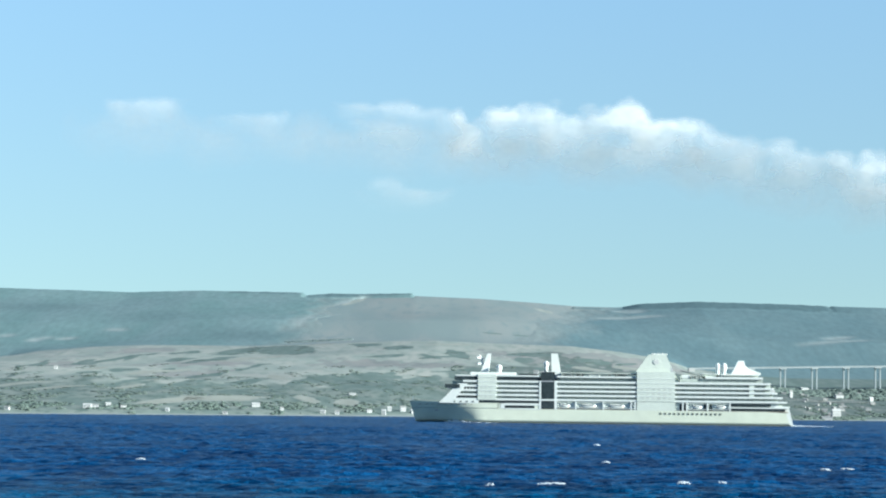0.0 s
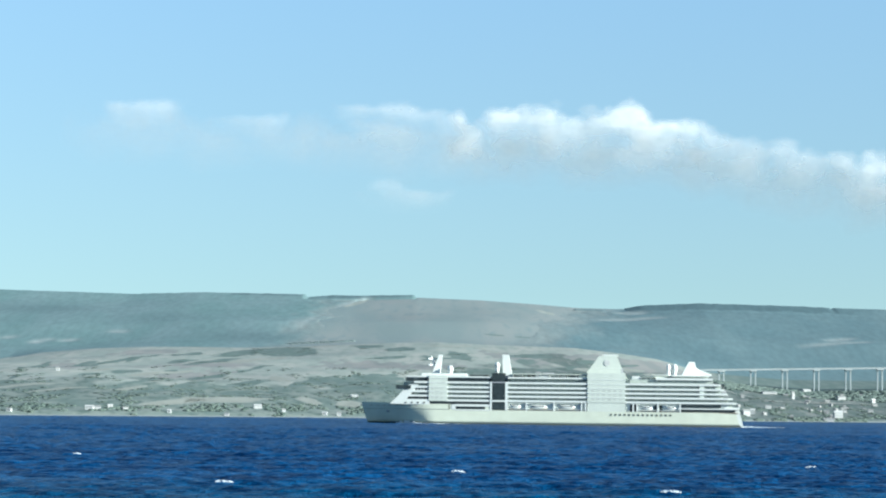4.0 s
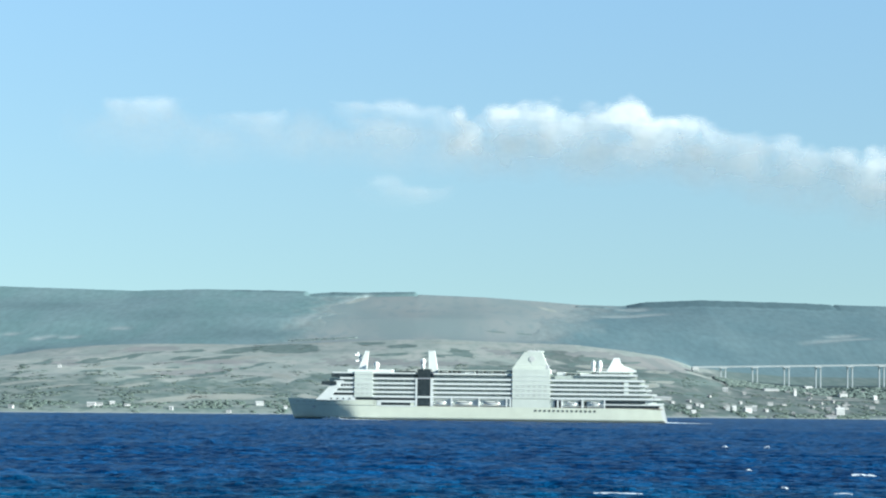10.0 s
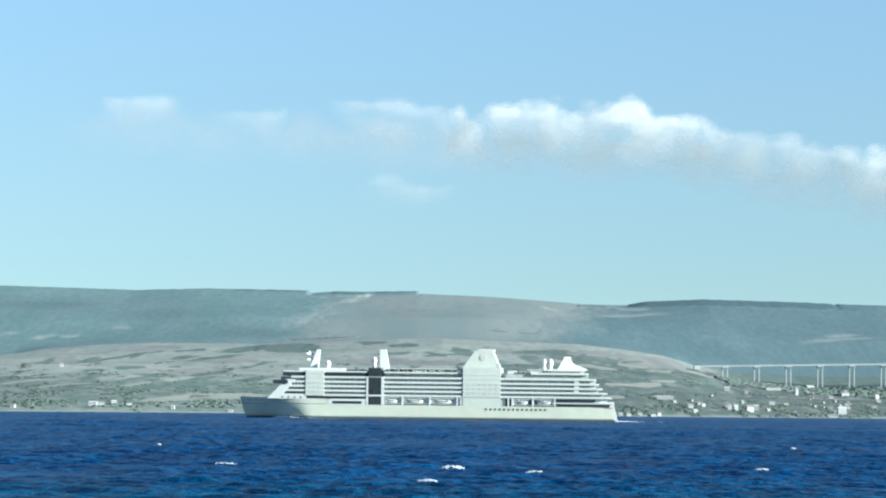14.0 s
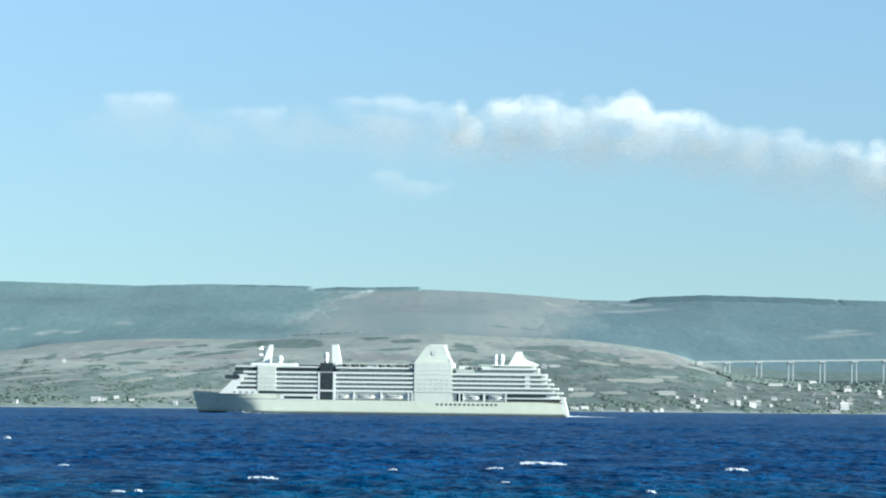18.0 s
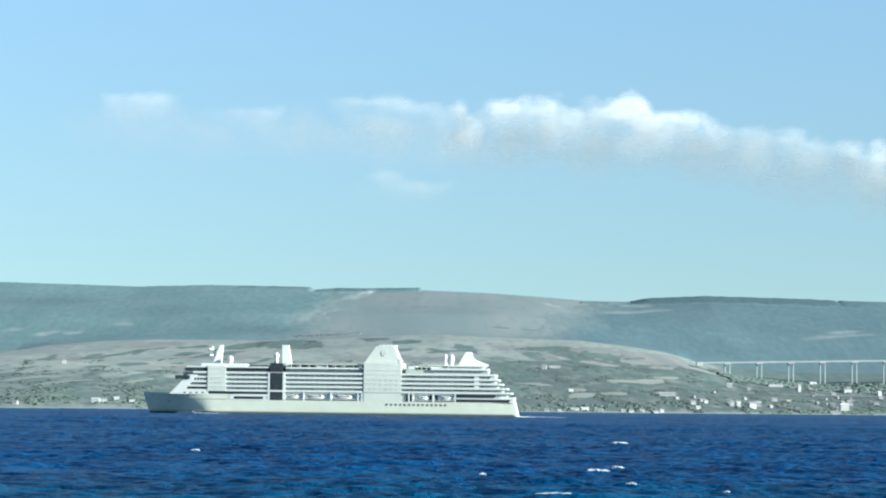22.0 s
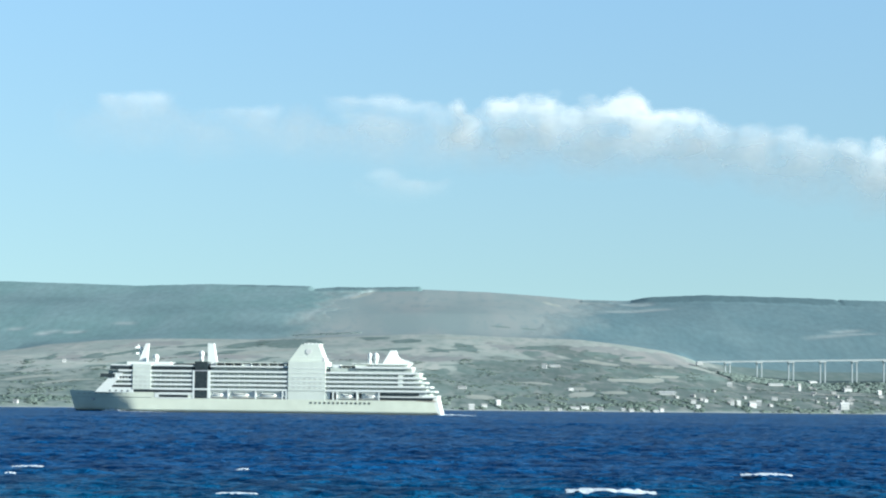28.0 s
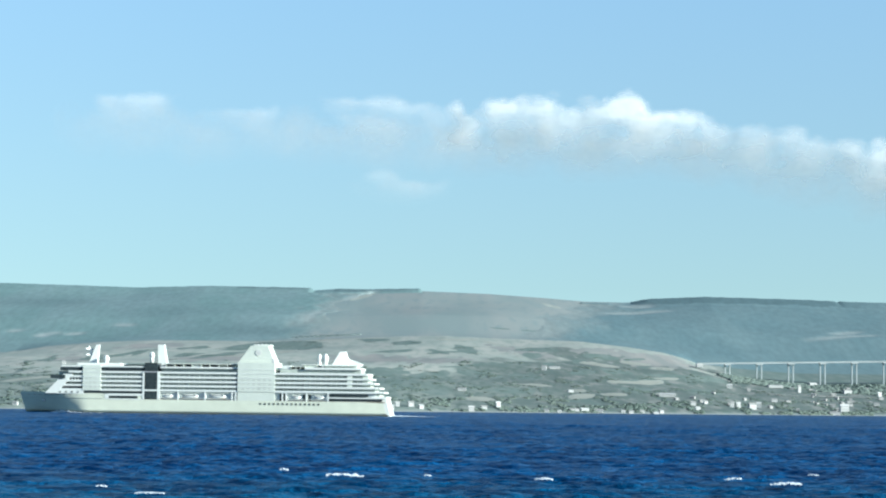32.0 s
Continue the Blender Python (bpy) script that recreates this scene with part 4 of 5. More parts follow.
def half_deck(s):
    """Half breadth at the deck edge, s metres from the bow."""
    a = 1 - max(0.0, 1 - s / 42.0) ** 2.4
    b = 1 - 0.06 * max(0.0, (s - 205) / 39.0) ** 2
    return BEAM * max(0.02, a) * b


def half_water(s):
    a = min(1.0, max(0.0, s - 3) / 40.0) ** 1.4
    b = 1 - 0.16 * max(0.0, (s - 200) / 44.0) ** 2
    return BEAM * max(0.012, a) * b


def loft(bm, rows):
    """Skin over rows of points."""
    vs = [[bm.verts.new(p) for p in r] for r in rows]
    for a, b in zip(vs, vs[1:]):
        for i in range(len(a) - 1):
            bm.faces.new((a[i], a[i + 1], b[i + 1], b[i]))
    return bm


def hull_rows(z_low, z_high, s0, s1, top=9.0, steps=6, flare_top=12.6):
    """Cross sections of the hull between two heights, port to starboard round the keel."""
    rows = []
    n = max(3, int((s1 - s0) / 4))
    for i in range(n + 1):
        s = s0 + (s1 - s0) * i / n
        port = []
        for j in range(steps + 1):
            z = z_low + (z_high - z_low) * j / steps
            f = min(1.0, max(0.0, z / flare_top))
            w = half_water(s) + (half_deck(s) - half_water(s)) * f ** 0.75
            rake = (1 - f) * 3.2 * max(0.0, 1 - s / 20.0) - 0.8 * f * max(0.0, 1 - s / 12.0)
            aft = (1 - f) * 4.0 * max(0.0, (s - 215) / 29.0)
            port.append((s - 122 + rake + aft * 1.35, -w, z + (0.0 if z < z_high or z_high < 12 else 1.0 * max(0.0, 1 - s / 45.0) ** 1.5)))
        rows.append(port[::-1] + [(x, -y, z) for x, y, z in port])
    return rows


def build_ship():
    e = new("cruise_ship")
    tagged(e, "large white cruise ship under way with a pale hull", "cruise ship")
    B = BEAM

    def slab(name, s0, s1, z0, z1, half=B, mat=WHITE, cut=0.0, label=""):
        return part(name, box(bmesh.new(), s0 - 120.8, s1 - 120.8, -half, half, z0, z1, cut), mat, e, label)

    hull = part("hull", loft(bmesh.new(), hull_rows(0.9, 9.0, 0, 236.3)), HULL, e, "pale cream steel hull", True)
    part("boot_topping", loft(bmesh.new(), hull_rows(-3.0, 0.9, 0.6, 237.0)), BOOT, e, "dark band at the waterline")
    part("bow_bulwark", loft(bmesh.new(), hull_rows(9.0, 12.6, 0, 57)), HULL, e, "raised pale bow", True)
    part("foredeck", loft(bmesh.new(), hull_rows(11.3, 11.6, 2, 40)), TEAK, e)
    jack = rod(bmesh.new(), (1.5 - 122, 0, 12.5), (1.0 - 122, 0, 16.5), 0.12)
    part("jackstaff", jack, WHITE, e)
    for s in (9.0, 14.0):
        part("windlass", box(bmesh.new(), s - 122, s + 2.2 - 122, -2.2, 2.2, 11.5, 12.9, 0.3), GREY, e)
    anchor = box(bmesh.new(), 16.0 - 122, 18.0 - 122, -half_deck(17) * 0.86 - 0.5, -half_deck(17) * 0.86 + 0.4, 7.2, 8.6, 0.3)
    part("anchor", anchor, GREY, e)
    # stern block, bright and raked
    st = bmesh.new()
    prism(st, [(234.2 - 122, 11.6), (239.6 - 122, 11.6), (242.4 - 122, 0.3), (241.6 - 122, -2.0), (236.4 - 122, -2.0), (235.6 - 122, 6.0)], -13.2, 13.2)
    part("transom", st, WHITE, e, "bright white raked stern")
    # boat deck recess
    slab("boat_deck_wall", 57, 232, 9.0, 14.4, 13.4, WHITE)
    slab("boat_deck_floor", 55, 238, 8.8, 9.1, 14.6, TEAK)
    # a solid dark block stands for the shade inside the mooring opening
    for s0, s1 in ((59.6, 78.4),):
        slab("mooring_opening_shade", s0, s1, 9.5, 11.2, B + 0.08, GLASS_AND_SLOT)
    slab("opening_frame", 57.0, 59.6, 9.2, 12.4, B + 0.12, WHITE)
    slab("opening_frame", 59.6, 81.4, 11.25, 12.6, B + 0.12, WHITE)
    slab("opening_frame", 59.6, 81.4, 8.7, 9.4, B + 0.12, WHITE)
    slab("side_panel", 55, 81.5, 9.0, 12.4, B, HULL)
    slab("side_panel", 143, 167, 9.0, 15.0, B, CREAM)
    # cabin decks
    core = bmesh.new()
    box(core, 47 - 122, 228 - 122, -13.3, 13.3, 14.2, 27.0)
    part("cabin_front", core, CABIN, e, "balcony fronts, grey for recess shade and dark glass doors")
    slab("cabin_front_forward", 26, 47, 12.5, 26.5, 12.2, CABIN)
    levels = ((14.6, 21.5, 235.0), (17.4, 24.0, 232.2), (20.2, 27.5, 229.8), (23.0, 31.0, 228.0), (26.0, 33.0, 226.0))
    for z, s0, s1 in levels:
        slab("balcony_deck", s0, s1, z - 0.25, z + 1.0, B)
    for z in (17.0, 19.8, 22.6):
        for s0 in (44.0, 46.9, 49.8):
            slab("block_window", s0, s0 + 1.6, z - 1.0, z + 0.2, B + 0.3, PALE_GLASS)
        for i in range(6):
            slab("block_window", 145.5 + i * 3.5, 147.3 + i * 3.5, z - 1.0, z + 0.2, B + 0.3, PALE_GLASS)
    for z in (15.4, 18.2, 21.0, 23.8):
        div = bmesh.new()
        for i in range(int((228 - 58) / 3.4)):
            s = 58 + i * 3.4
            for y0, y1 in ((-14.3, -13.2), (13.2, 14.3)):
                box(div, s - 122 - 0.06, s - 122 + 0.06, y0, y1, z, z + 2.0)
        part("balcony_partition", div, CABIN, e)["kind"] = "stuff"
    slab("forecastle_house", 19.6, 57, 12.4, 14.7, 13.6, WHITE)
    slab("promenade_side", 25.5, 43, 12.3, 14.6, B + 0.02, WHITE)
    # dark strip in place of the shade within the promenade
    slab("promenade_slot_shade", 43, 81.5, 12.75, 14.1, B - 0.2, GLASS_AND_SLOT)
    front = bmesh.new()
    prism(front, [(19.0 - 122, 12.4), (27 - 122, 12.4), (37 - 122, 24.8), (31.0 - 122, 24.8)], -B - 0.1, B + 0.1)
    part("raked_front", front, WHITE, e, "white raked front of the superstructure")
    slab("front_window_band", 26.5, 42.4, 15.6, 17.0, 14.2, GLASS_AND_SLOT)
    slab("front_window_band", 31.5, 42.4, 20.9, 22.6, 14.2, GLASS_AND_SLOT)
    for i in range(5):
        slab("mullion", 33.0 + i * 2.0, 33.5 + i * 2.0, 20.8, 22.7, 14.4, WHITE)
    slab("bridge_window_band", 21.5, 31, 22.0, 24.3, 15.8, GLASS_AND_SLOT)
    slab("observation_band", 27.5, 82, 27.1, 29.3, 14.4, GLASS_AND_SLOT)
    slab("observation_roof", 28, 82, 29.3, 30.3, 14.8, WHITE, 0.2)
    slab("roof_house", 37, 66, 30.3, 32.2, 9.0, WHITE, 0.3)
    slab("roof_house_window", 68, 80, 30.3, 31.3, 9.0, GLASS_AND_SLOT)
    # pale solid blocks
    slab("pale_block", 42.4, 54.2, 14.5, 30.6, B + 0.25, CREAM)
    slab("funnel_block", 143, 167, 14.6, 33.5, B + 0.25, CREAM)
    for z in (17.6, 20.4, 23.2, 26.0, 28.8):
        slab("block_ledge", 42.6, 54.0, z, z + 0.35, B + 0.4, WHITE)
        slab("block_ledge", 143.2, 166.8, z, z + 0.35, B + 0.4, WHITE)
    # glazed lift tower between two white posts
    slab("lift_tower", 82.6, 91, 9.2, 32.6, B + 0.1, GLASS_AND_SLOT, 0.0, "dark glazed lift tower")
    slab("tower_ledge", 82.6, 91, 14.4, 15.4, B + 0.3, WHITE)
    slab("tower_ledge", 82.6, 91, 26.4, 27.0, B + 0.3, GREY)
    slab("tower_post", 81.4, 82.6, 9.0, 27, B + 0.2, WHITE)
    slab("tower_post", 91, 92.6, 9.0, 27, B + 0.2, WHITE)
    fin = bmesh.new()
    taper(fin, (90.2 - 122, 96.6 - 122, 27.0), (89.6 - 122, 93.6 - 122, 44.6), 3.0, 2.0)
    part("mast_fin", fin, WHITE, e)
    dome = bmesh.new()
    blob(dome, 86.6 - 122, -6, 37.6, 1.7, 1.7, 2.1)
    rod(dome, (86.6 - 122, -6, 32.4), (86.6 - 122, -6, 36.6), 1.2, 12)
    part("radar_dome", dome, WHITE, e, "white radome", True)
    # forward mast
    mast = bmesh.new()
    taper(mast, (44.6 - 122, 49.6 - 122, 32.0), (48.8 - 122, 51.0 - 122, 44.2), 3.0, 1.0)
    part("forward_mast", mast, WHITE, e)
    arm = bmesh.new()
    rod(arm, (47.5 - 122, 0, 34), (43.6 - 122, 0, 43.2), 0.55)
    rod(arm, (42.0 - 122, -1.5, 41.6), (46.2 - 122, 1.5, 41.0), 0.6)
    rod(arm, (42.6 - 122, -2.5, 37.6), (48.4 - 122, 2.5, 37.6), 0.6)
    part("radar_arm", arm, WHITE, e)
    dome = bmesh.new()
    blob(dome, 56.5 - 122, -5, 35.0, 2.0, 2.0, 2.3)
    rod(dome, (56.5 - 122, -5, 31.4), (56.5 - 122, -5, 34), 1.4, 12)
    part("radar_dome", dome, WHITE, e, "white radome", True)
    # sun deck between tower and funnel
    slab("sun_deck", 92.6, 143, 29.2, 30.2, 14.2, WHITE)
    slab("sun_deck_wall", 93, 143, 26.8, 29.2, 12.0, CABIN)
    slab("rail", 95, 143, 31.9, 32.4, 13.6, CREAM)
    for i in range(9):
        slab("rail_post", 96 + i * 5.7, 96.2 + i * 5.7, 30.2, 32.0, 13.5, CREAM)
    slab("pool_canopy", 112, 120, 30.2, 31.4, 13, WHITE, 0.5)
    for i, (s0, s1, z1) in enumerate(((96, 103, 31.0), (104.5, 109, 31.6), (122, 127, 31.0), (129, 137, 31.5))):
        slab("deck_locker", s0, s1, 30.2, z1, 6.0 + i, WHITE if i % 2 else CREAM, 0.15)
    # funnel
    fu = bmesh.new()
    prism(fu, [(143.5 - 122, 33.4), (144.8 - 122, 35.0), (151.5 - 122, 44.3), (162.5 - 122, 44.6), (167.5 - 122, 32.8), (170.5 - 122, 28.5), (167 - 122, 28.5)], -9.5, 9.5)
    part("funnel", fu, CREAM, e, "pale sloping funnel casing")
    for z in (34.6, 36.4):
        slab("funnel_ledge", 145.2 + (z - 33.4) * 0.72, 166.0 - (z - 32.8) * 0.42, z, z + 0.25, 9.65, WHITE)
    slab("funnel_louvre", 164.2, 165.6, 33.6, 36.0, 9.6, GREY)
    for s in (155.0, 157.6, 160.2):
        pipe = rod(bmesh.new(), (s - 122, -2, 44.9), (s - 122, -2, 45.6), 0.6, 10)
        part("exhaust_pipe", pipe, GREY, e)
    slab("funnel_cap", 152, 162.3, 44.5, 45.1, 8.6, WHITE)
    em = bmesh.new()
    bmesh.ops.create_cone(em, cap_ends=True, segments=24, radius1=1.9, radius2=1.9, depth=0.3, matrix=Matrix.Translation((156.5 - 122, -9.6, 39.8)) @ Matrix.Rotation(radians(90), 4, "X"))
    part("emblem", em, EMBLEM, e, "plain round grey emblem")
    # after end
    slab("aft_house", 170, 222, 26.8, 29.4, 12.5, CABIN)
    slab("aft_deck", 186, 222, 29.3, 30.6, 14.0, WHITE)
    slab("aft_canopy", 196, 220, 31.8, 32.6, 11, WHITE)
    slab("aft_canopy_wall", 198, 219, 30.6, 31.8, 9, CREAM)
    for s, r in ((195.4, 1.45), (199.3, 1.9)):
        d = bmesh.new()
        blob(d, s - 122, -4, 36.6, r, r, 3.1)
        rod(d, (s - 122, -4, 30.5), (s - 122, -4, 36), 1.3, 12)
        part("radar_dome", d, WHITE, e, "tall white radome", True)
    co = bmesh.new()
    taper(co, (203.6 - 122, 214.2 - 122, 32.2), (208.4 - 122, 212.0 - 122, 41.2), 7.0, 2.5)
    part("aft_deckhouse", co, WHITE, e, "white tapered deckhouse")
    wing = prism(bmesh.new(), [(210.5 - 120.8, 32.4), (210.5 - 120.8, 39.0), (213.5 - 120.8, 36.2), (217.5 - 120.8, 35.0), (221.5 - 120.8, 33.4), (221.5 - 120.8, 32.4)], -2.4, 2.4)
    part("aft_wing", wing, WHITE, e, "white sloping wing behind the deckhouse")
    slab("aft_screen", 171, 176.5, 29.4, 31.6, 12.2, WHITE, 0.3)
    slab("aft_bar", 184.5, 193, 30.4, 32.2, 9.5, CREAM, 0.3)
    slab("aft_bar_roof", 183.5, 194, 32.2, 32.6, 10.2, WHITE)
    slab("aft_rail", 177, 186, 30.9, 31.2, 12.8, CREAM)
    for i in range(4):
        slab("aft_rail_post", 177 + i * 2.9, 177.2 + i * 2.9, 29.4, 31.0, 12.7, CREAM)
    # stern terraces
    for i, (s, z) in enumerate(((227.0, 26.0), (229.0, 23.0), (231.2, 20.2), (234.4, 17.4), (237.2, 14.6), (238.8, 11.6))):
        slab("stern_terrace", s - 10, s, z - 0.1, z + 0.9, B - 0.4 - 0.1 * i, WHITE)
        slab("terrace_front", s - 12, s - 3.0, z - 2.2, z - 0.1, 12.4, CABIN)
    slab("aft_pale_bay", 213.5, 216.5, 17.0, 25.8, B - 0.3, CREAM)
    # two dark strips put in for the shade of the stern openings
    slab("stern_slot", 202, 227, 12.2, 13.8, B - 0.2, GLASS_AND_SLOT)
    slab("stern_slot", 202, 236, 9.4, 10.9, B - 0.2, GLASS_AND_SLOT)
    slab("stern_slot_ledge", 200, 238, 11.0, 11.7, B, WHITE)
    # lifeboats in their recess
    for side in (-1, 1):
        for s0, s1 in ((93.5, 101.5), (106, 118), (124, 136), (177, 184.5), (191.5, 199.5)):
            c, half = (s0 + s1) / 2 - 120.8, (s1 - s0) / 2
            boat = part("lifeboat", blob(bmesh.new(), c, side * 13.4, 11.4, half, 1.55, 1.45, 18, 9), WHITE, e, "white enclosed lifeboat", True)
            part("keel", box(bmesh.new(), c - half + 1, c + half - 1, side * 13.4 - 0.8, side * 13.4 + 0.8, 9.9, 10.6, 0.3), ORANGE, boat)
            part("window_strip", box(bmesh.new(), c - half + 2, c + half - 2, side * 13.4 - 1.5, side * 13.4 + 1.5, 11.7, 12.2), GLASS_AND_SLOT, boat)
            for k in (-0.6, 0.6):
                part("davit", box(bmesh.new(), c + k * half - 0.2, c + k * half + 0.2, side * 14.2 - 0.2, side * 14.2 + 0.2, 12.2, 14.4), WHITE, e)
    for s in (104, 121.5, 139, 141.5, 171.5, 174, 187, 201):
        slab("davit_post", s, s + 0.9, 9.0, 14.5, B - 0.1, WHITE)
    for s0, s1 in ((170.0, 171.3), (172.6, 174.6), (185, 186.6), (188.3, 190.4)):
        slab("boat_deck_door", s0, s1, 9.2, 13.6, 13.5, GLASS_AND_SLOT)
    for s0, s1 in ((93, 103.8), (105, 121.3), (122.5, 138.8), (175, 186.8), (188, 200.8)):
        slab("boat_deck_rail", s0, s1, 9.9, 10.15, 14.75, WHITE)
        slab("davit_beam", s0, s1, 13.4, 13.9, 14.5, CREAM)
    # row of ports
    for i in range(14):
        s = 159.3 + i * 2.87
        pb = box(bmesh.new(), s - 122 - 0.55, s - 122 + 0.55, -B - 0.2, -B + 0.3, 6.5, 7.7)
        part("port", pb, GREY_GLASS, e)
    for i in range(4):
        s = 29.0 + i * 3.9
        part("port", box(bmesh.new(), s - 122 - 0.5, s - 122 + 0.5, -B - 0.2, -B + 0.1, 12.9, 13.8), GREY_GLASS, e)
    # fittings belong to the piece that carries them
    carriers = {ob.name.split(".")[0]: ob for ob in e.children if ob.name in ("hull", "funnel", "lift_tower", "pale_block", "funnel_block", "forward_mast", "front_window_band", "observation_roof", "sun_deck", "transom", "mast_fin")}
    rides = {"funnel_ledge": "funnel", "funnel_louvre": "funnel", "funnel_cap": "funnel", "emblem": "funnel", "exhaust_pipe": "funnel",
             "tower_ledge": "lift_tower", "tower_post": "lift_tower", "radar_arm": "forward_mast", "mullion": "front_window_band",
             "anchor": "hull", "port": "hull", "opening_frame": "hull", "mooring_opening_shade": "hull", "rail": "sun_deck", "rail_post": "sun_deck", "deck_locker": "sun_deck", "pool_canopy": "sun_deck"}
    for ob in list(e.children):
        kind_of = ob.name.split(".")[0]
        if kind_of in ("block_window", "block_ledge"):
            ob.parent = carriers["funnel_block" if ob.data.vertices[0].co.x > 0 else "pale_block"]
        elif kind_of in rides:
            ob.parent = carriers[rides[kind_of]]
    # foam that the ship pushes and leaves
    u, v = np.meshgrid(np.linspace(0, 1, 70), np.linspace(0, 1, 6))
    bs = 22 + 46 * u
    wide = np.array([half_water(q) for q in bs.ravel()]).reshape(bs.shape)
    crest = np.exp(-((u - 0.16) / 0.13) ** 2) * 1.9 + 0.75 * (1 - u) ** 0.7
    by = -wide - 1.2 - v * (0.8 + 3.2 * u)
    bz = 0.1 + crest * np.sin(math.pi * np.clip(v + 0.25, 0, 1)) * (0.65 + 0.5 * swell(bs, by, 0.9)) - 0.4 * v
    bow = new("bow_wave", grid_mesh("bow_wave", bs - 122, by, bz, FOAM))
    bow.parent = e
    tagged(bow, "white foam curling from the bow")
    u, v = np.meshgrid(np.linspace(0, 1, 60), np.linspace(-1, 1, 9))
    wx = 239 + 34 * u - 122 + random.uniform(-0.3, 0.3)
    wy = v * (9 - 6 * u)
    wz = 0.15 + (1 - np.abs(v)) * (0.9 * (1 - u) ** 1.5 + 0.10) * (0.6 + 0.5 * swell(wx, wy, 1.3)) - 0.25 * (u > 0.98)
    wake = new("wake", grid_mesh("wake", wx, wy, wz, FOAM))
    wake.parent = e
    tagged(wake, "broken white wake astern")
    return e


build_land()
build_woods()
build_fields()
for k, row in enumerate(HOUSES_WEST + HOUSES_MIDDLE + HOUSES_EAST):
    house(*row, k)
build_viaduct()
build_town()
running = build_sea()
clouds = build_clouds()
ship = build_ship()


def motions():
    """The ship steams across to the left, the waves run to the right, the clouds drift."""
    walk(ship, [(t, pose(0.7 - 8.09 * (t - 13), 1500 + 0.62 * (t - 13), 0, 0, 0, -4.4)) for t in (0.0, 8.0, 16.0, 24.0, 32.0)])
    walk(running, [(t, pose(4.6 * t, 0, 0)) for t in (0.0, 8.0, 16.0, 24.0, 32.0)])
    for key, vx, vz in (("west", -1.18, 0.0), ("middle", -1.4, 0.0), ("main", -0.6, 0.2), ("east", 0.2, 0.45), ("low", -0.8, 0.2)):
        walk(clouds[key], [(t, pose(vx * (t - 13), 4820, vz * (t - 13))) for t in (0.0, 16.0, 32.0)])
    whitecaps(0, ((35.6, 516, 1.2, 0.62), (24.9, 342, 1.0, 0.58), (5.4, 233, 0.7, 0.45), (11.9, 239, 2.3, 0.35), (26.2, 247, 1.1, 0.48), (30.7, 250, 0.7, 0.36), (52.2, 313, 1.1, 0.46), (56.0, 318, 1.5, 0.31), (-41.1, 327, 1.1, 0.40),))
    whitecaps(1, ((29.2, 377, 0.5, 0.55), (39.6, 323, 1.7, 0.39), (55.7, 302, 1.5, 0.44), (-7.6, 264, 0.9, 0.32), (-4.9, 207, 2.8, 0.35), (42.1, 226, 1.1, 0.27),))
    whitecaps(2, ((41.7, 316, 1.5, 0.61), (37.6, 238, 1.4, 0.58), (47.2, 515, 1.2, 0.62), (-19.5, 528, 1.1, 0.51), (-40.2, 327, 1.7, 0.32),))
    whitecaps(3, ((-39.2, 315, 1.7, 0.38), (-42.7, 235, 1.6, 0.40), (-30.7, 214, 0.6, 0.47), (77.5, 519, 1.5, 0.75), (43.6, 310, 2.1, 0.45), (18.7, 235, 0.9, 0.34), (13.6, 219, 1.6, 0.27),))
    whitecaps(4.3, ((-20.4, 239, 1.5, 0.35), (3.9, 290, 1.3, 0.42), (23.6, 224, 1.6, 0.38), (-56.0, 372, 1.1, 0.45), (55.2, 339, 1.3, 0.41),))
    whitecaps(5.2, ((-6.9, 212, 1.3, 0.36), (18.3, 287, 1.4, 0.42), (-27.4, 245, 0.9, 0.30), (32.8, 245, 1.3, 0.36), (-32.7, 190, 1.7, 0.28),))
    whitecaps(6, ((-69.7, 415, 1.6, 0.40), (-45.3, 271, 0.9, 0.52), (-6.1, 196, 1.9, 0.38), (-9.3, 193, 1.0, 0.23), (22.7, 227, 0.7, 0.33), (50.2, 305, 1.0, 0.59), (59.3, 513, 2.5, 0.50), (79.5, 528, 1.8, 0.64),))
    whitecaps(7, ((-46.6, 480, 1.9, 0.58), (-41.1, 272, 0.9, 0.40), (-46.3, 277, 0.5, 0.34), (7.4, 303, 0.6, 0.37), (48.8, 298, 1.3, 0.58), (52.9, 305, 3.0, 0.52), (50.8, 489, 0.9, 0.59), (61.8, 497, 1.2, 0.60), (16.7, 207, 3.0, 0.20),))
    whitecaps(8, ((-18.1, 308, 0.9, 0.52), (26.4, 309, 0.9, 0.52), (52.1, 299, 2.7, 0.43), (-29.8, 198, 0.8, 0.33), (-27.7, 204, 0.8, 0.39), (-31.2, 195, 1.4, 0.24), (26.2, 214, 1.6, 0.31), (29.0, 217, 0.9, 0.26), (8.5, 208, 0.7, 0.25),))
    whitecaps(9, ((-22.2, 467, 1.1, 0.57), (-16.2, 300, 0.6, 0.44), (2.6, 248, 0.7, 0.48), (-14.9, 211, 0.6, 0.36), (-25.7, 199, 2.4, 0.29), (11.5, 207, 1.5, 0.25), (94.8, 505, 1.5, 0.73), (30.1, 213, 1.6, 0.21),))
    whitecaps(10, ((68.8, 492, 1.0, 0.71), (60.0, 492, 1.0, 0.60), (39.4, 298, 0.6, 0.43), (50.8, 280, 2.4, 0.41), (33.8, 229, 0.6, 0.39), (16.0, 209, 3.5, 0.20), (37.1, 215, 1.3, 0.21),))
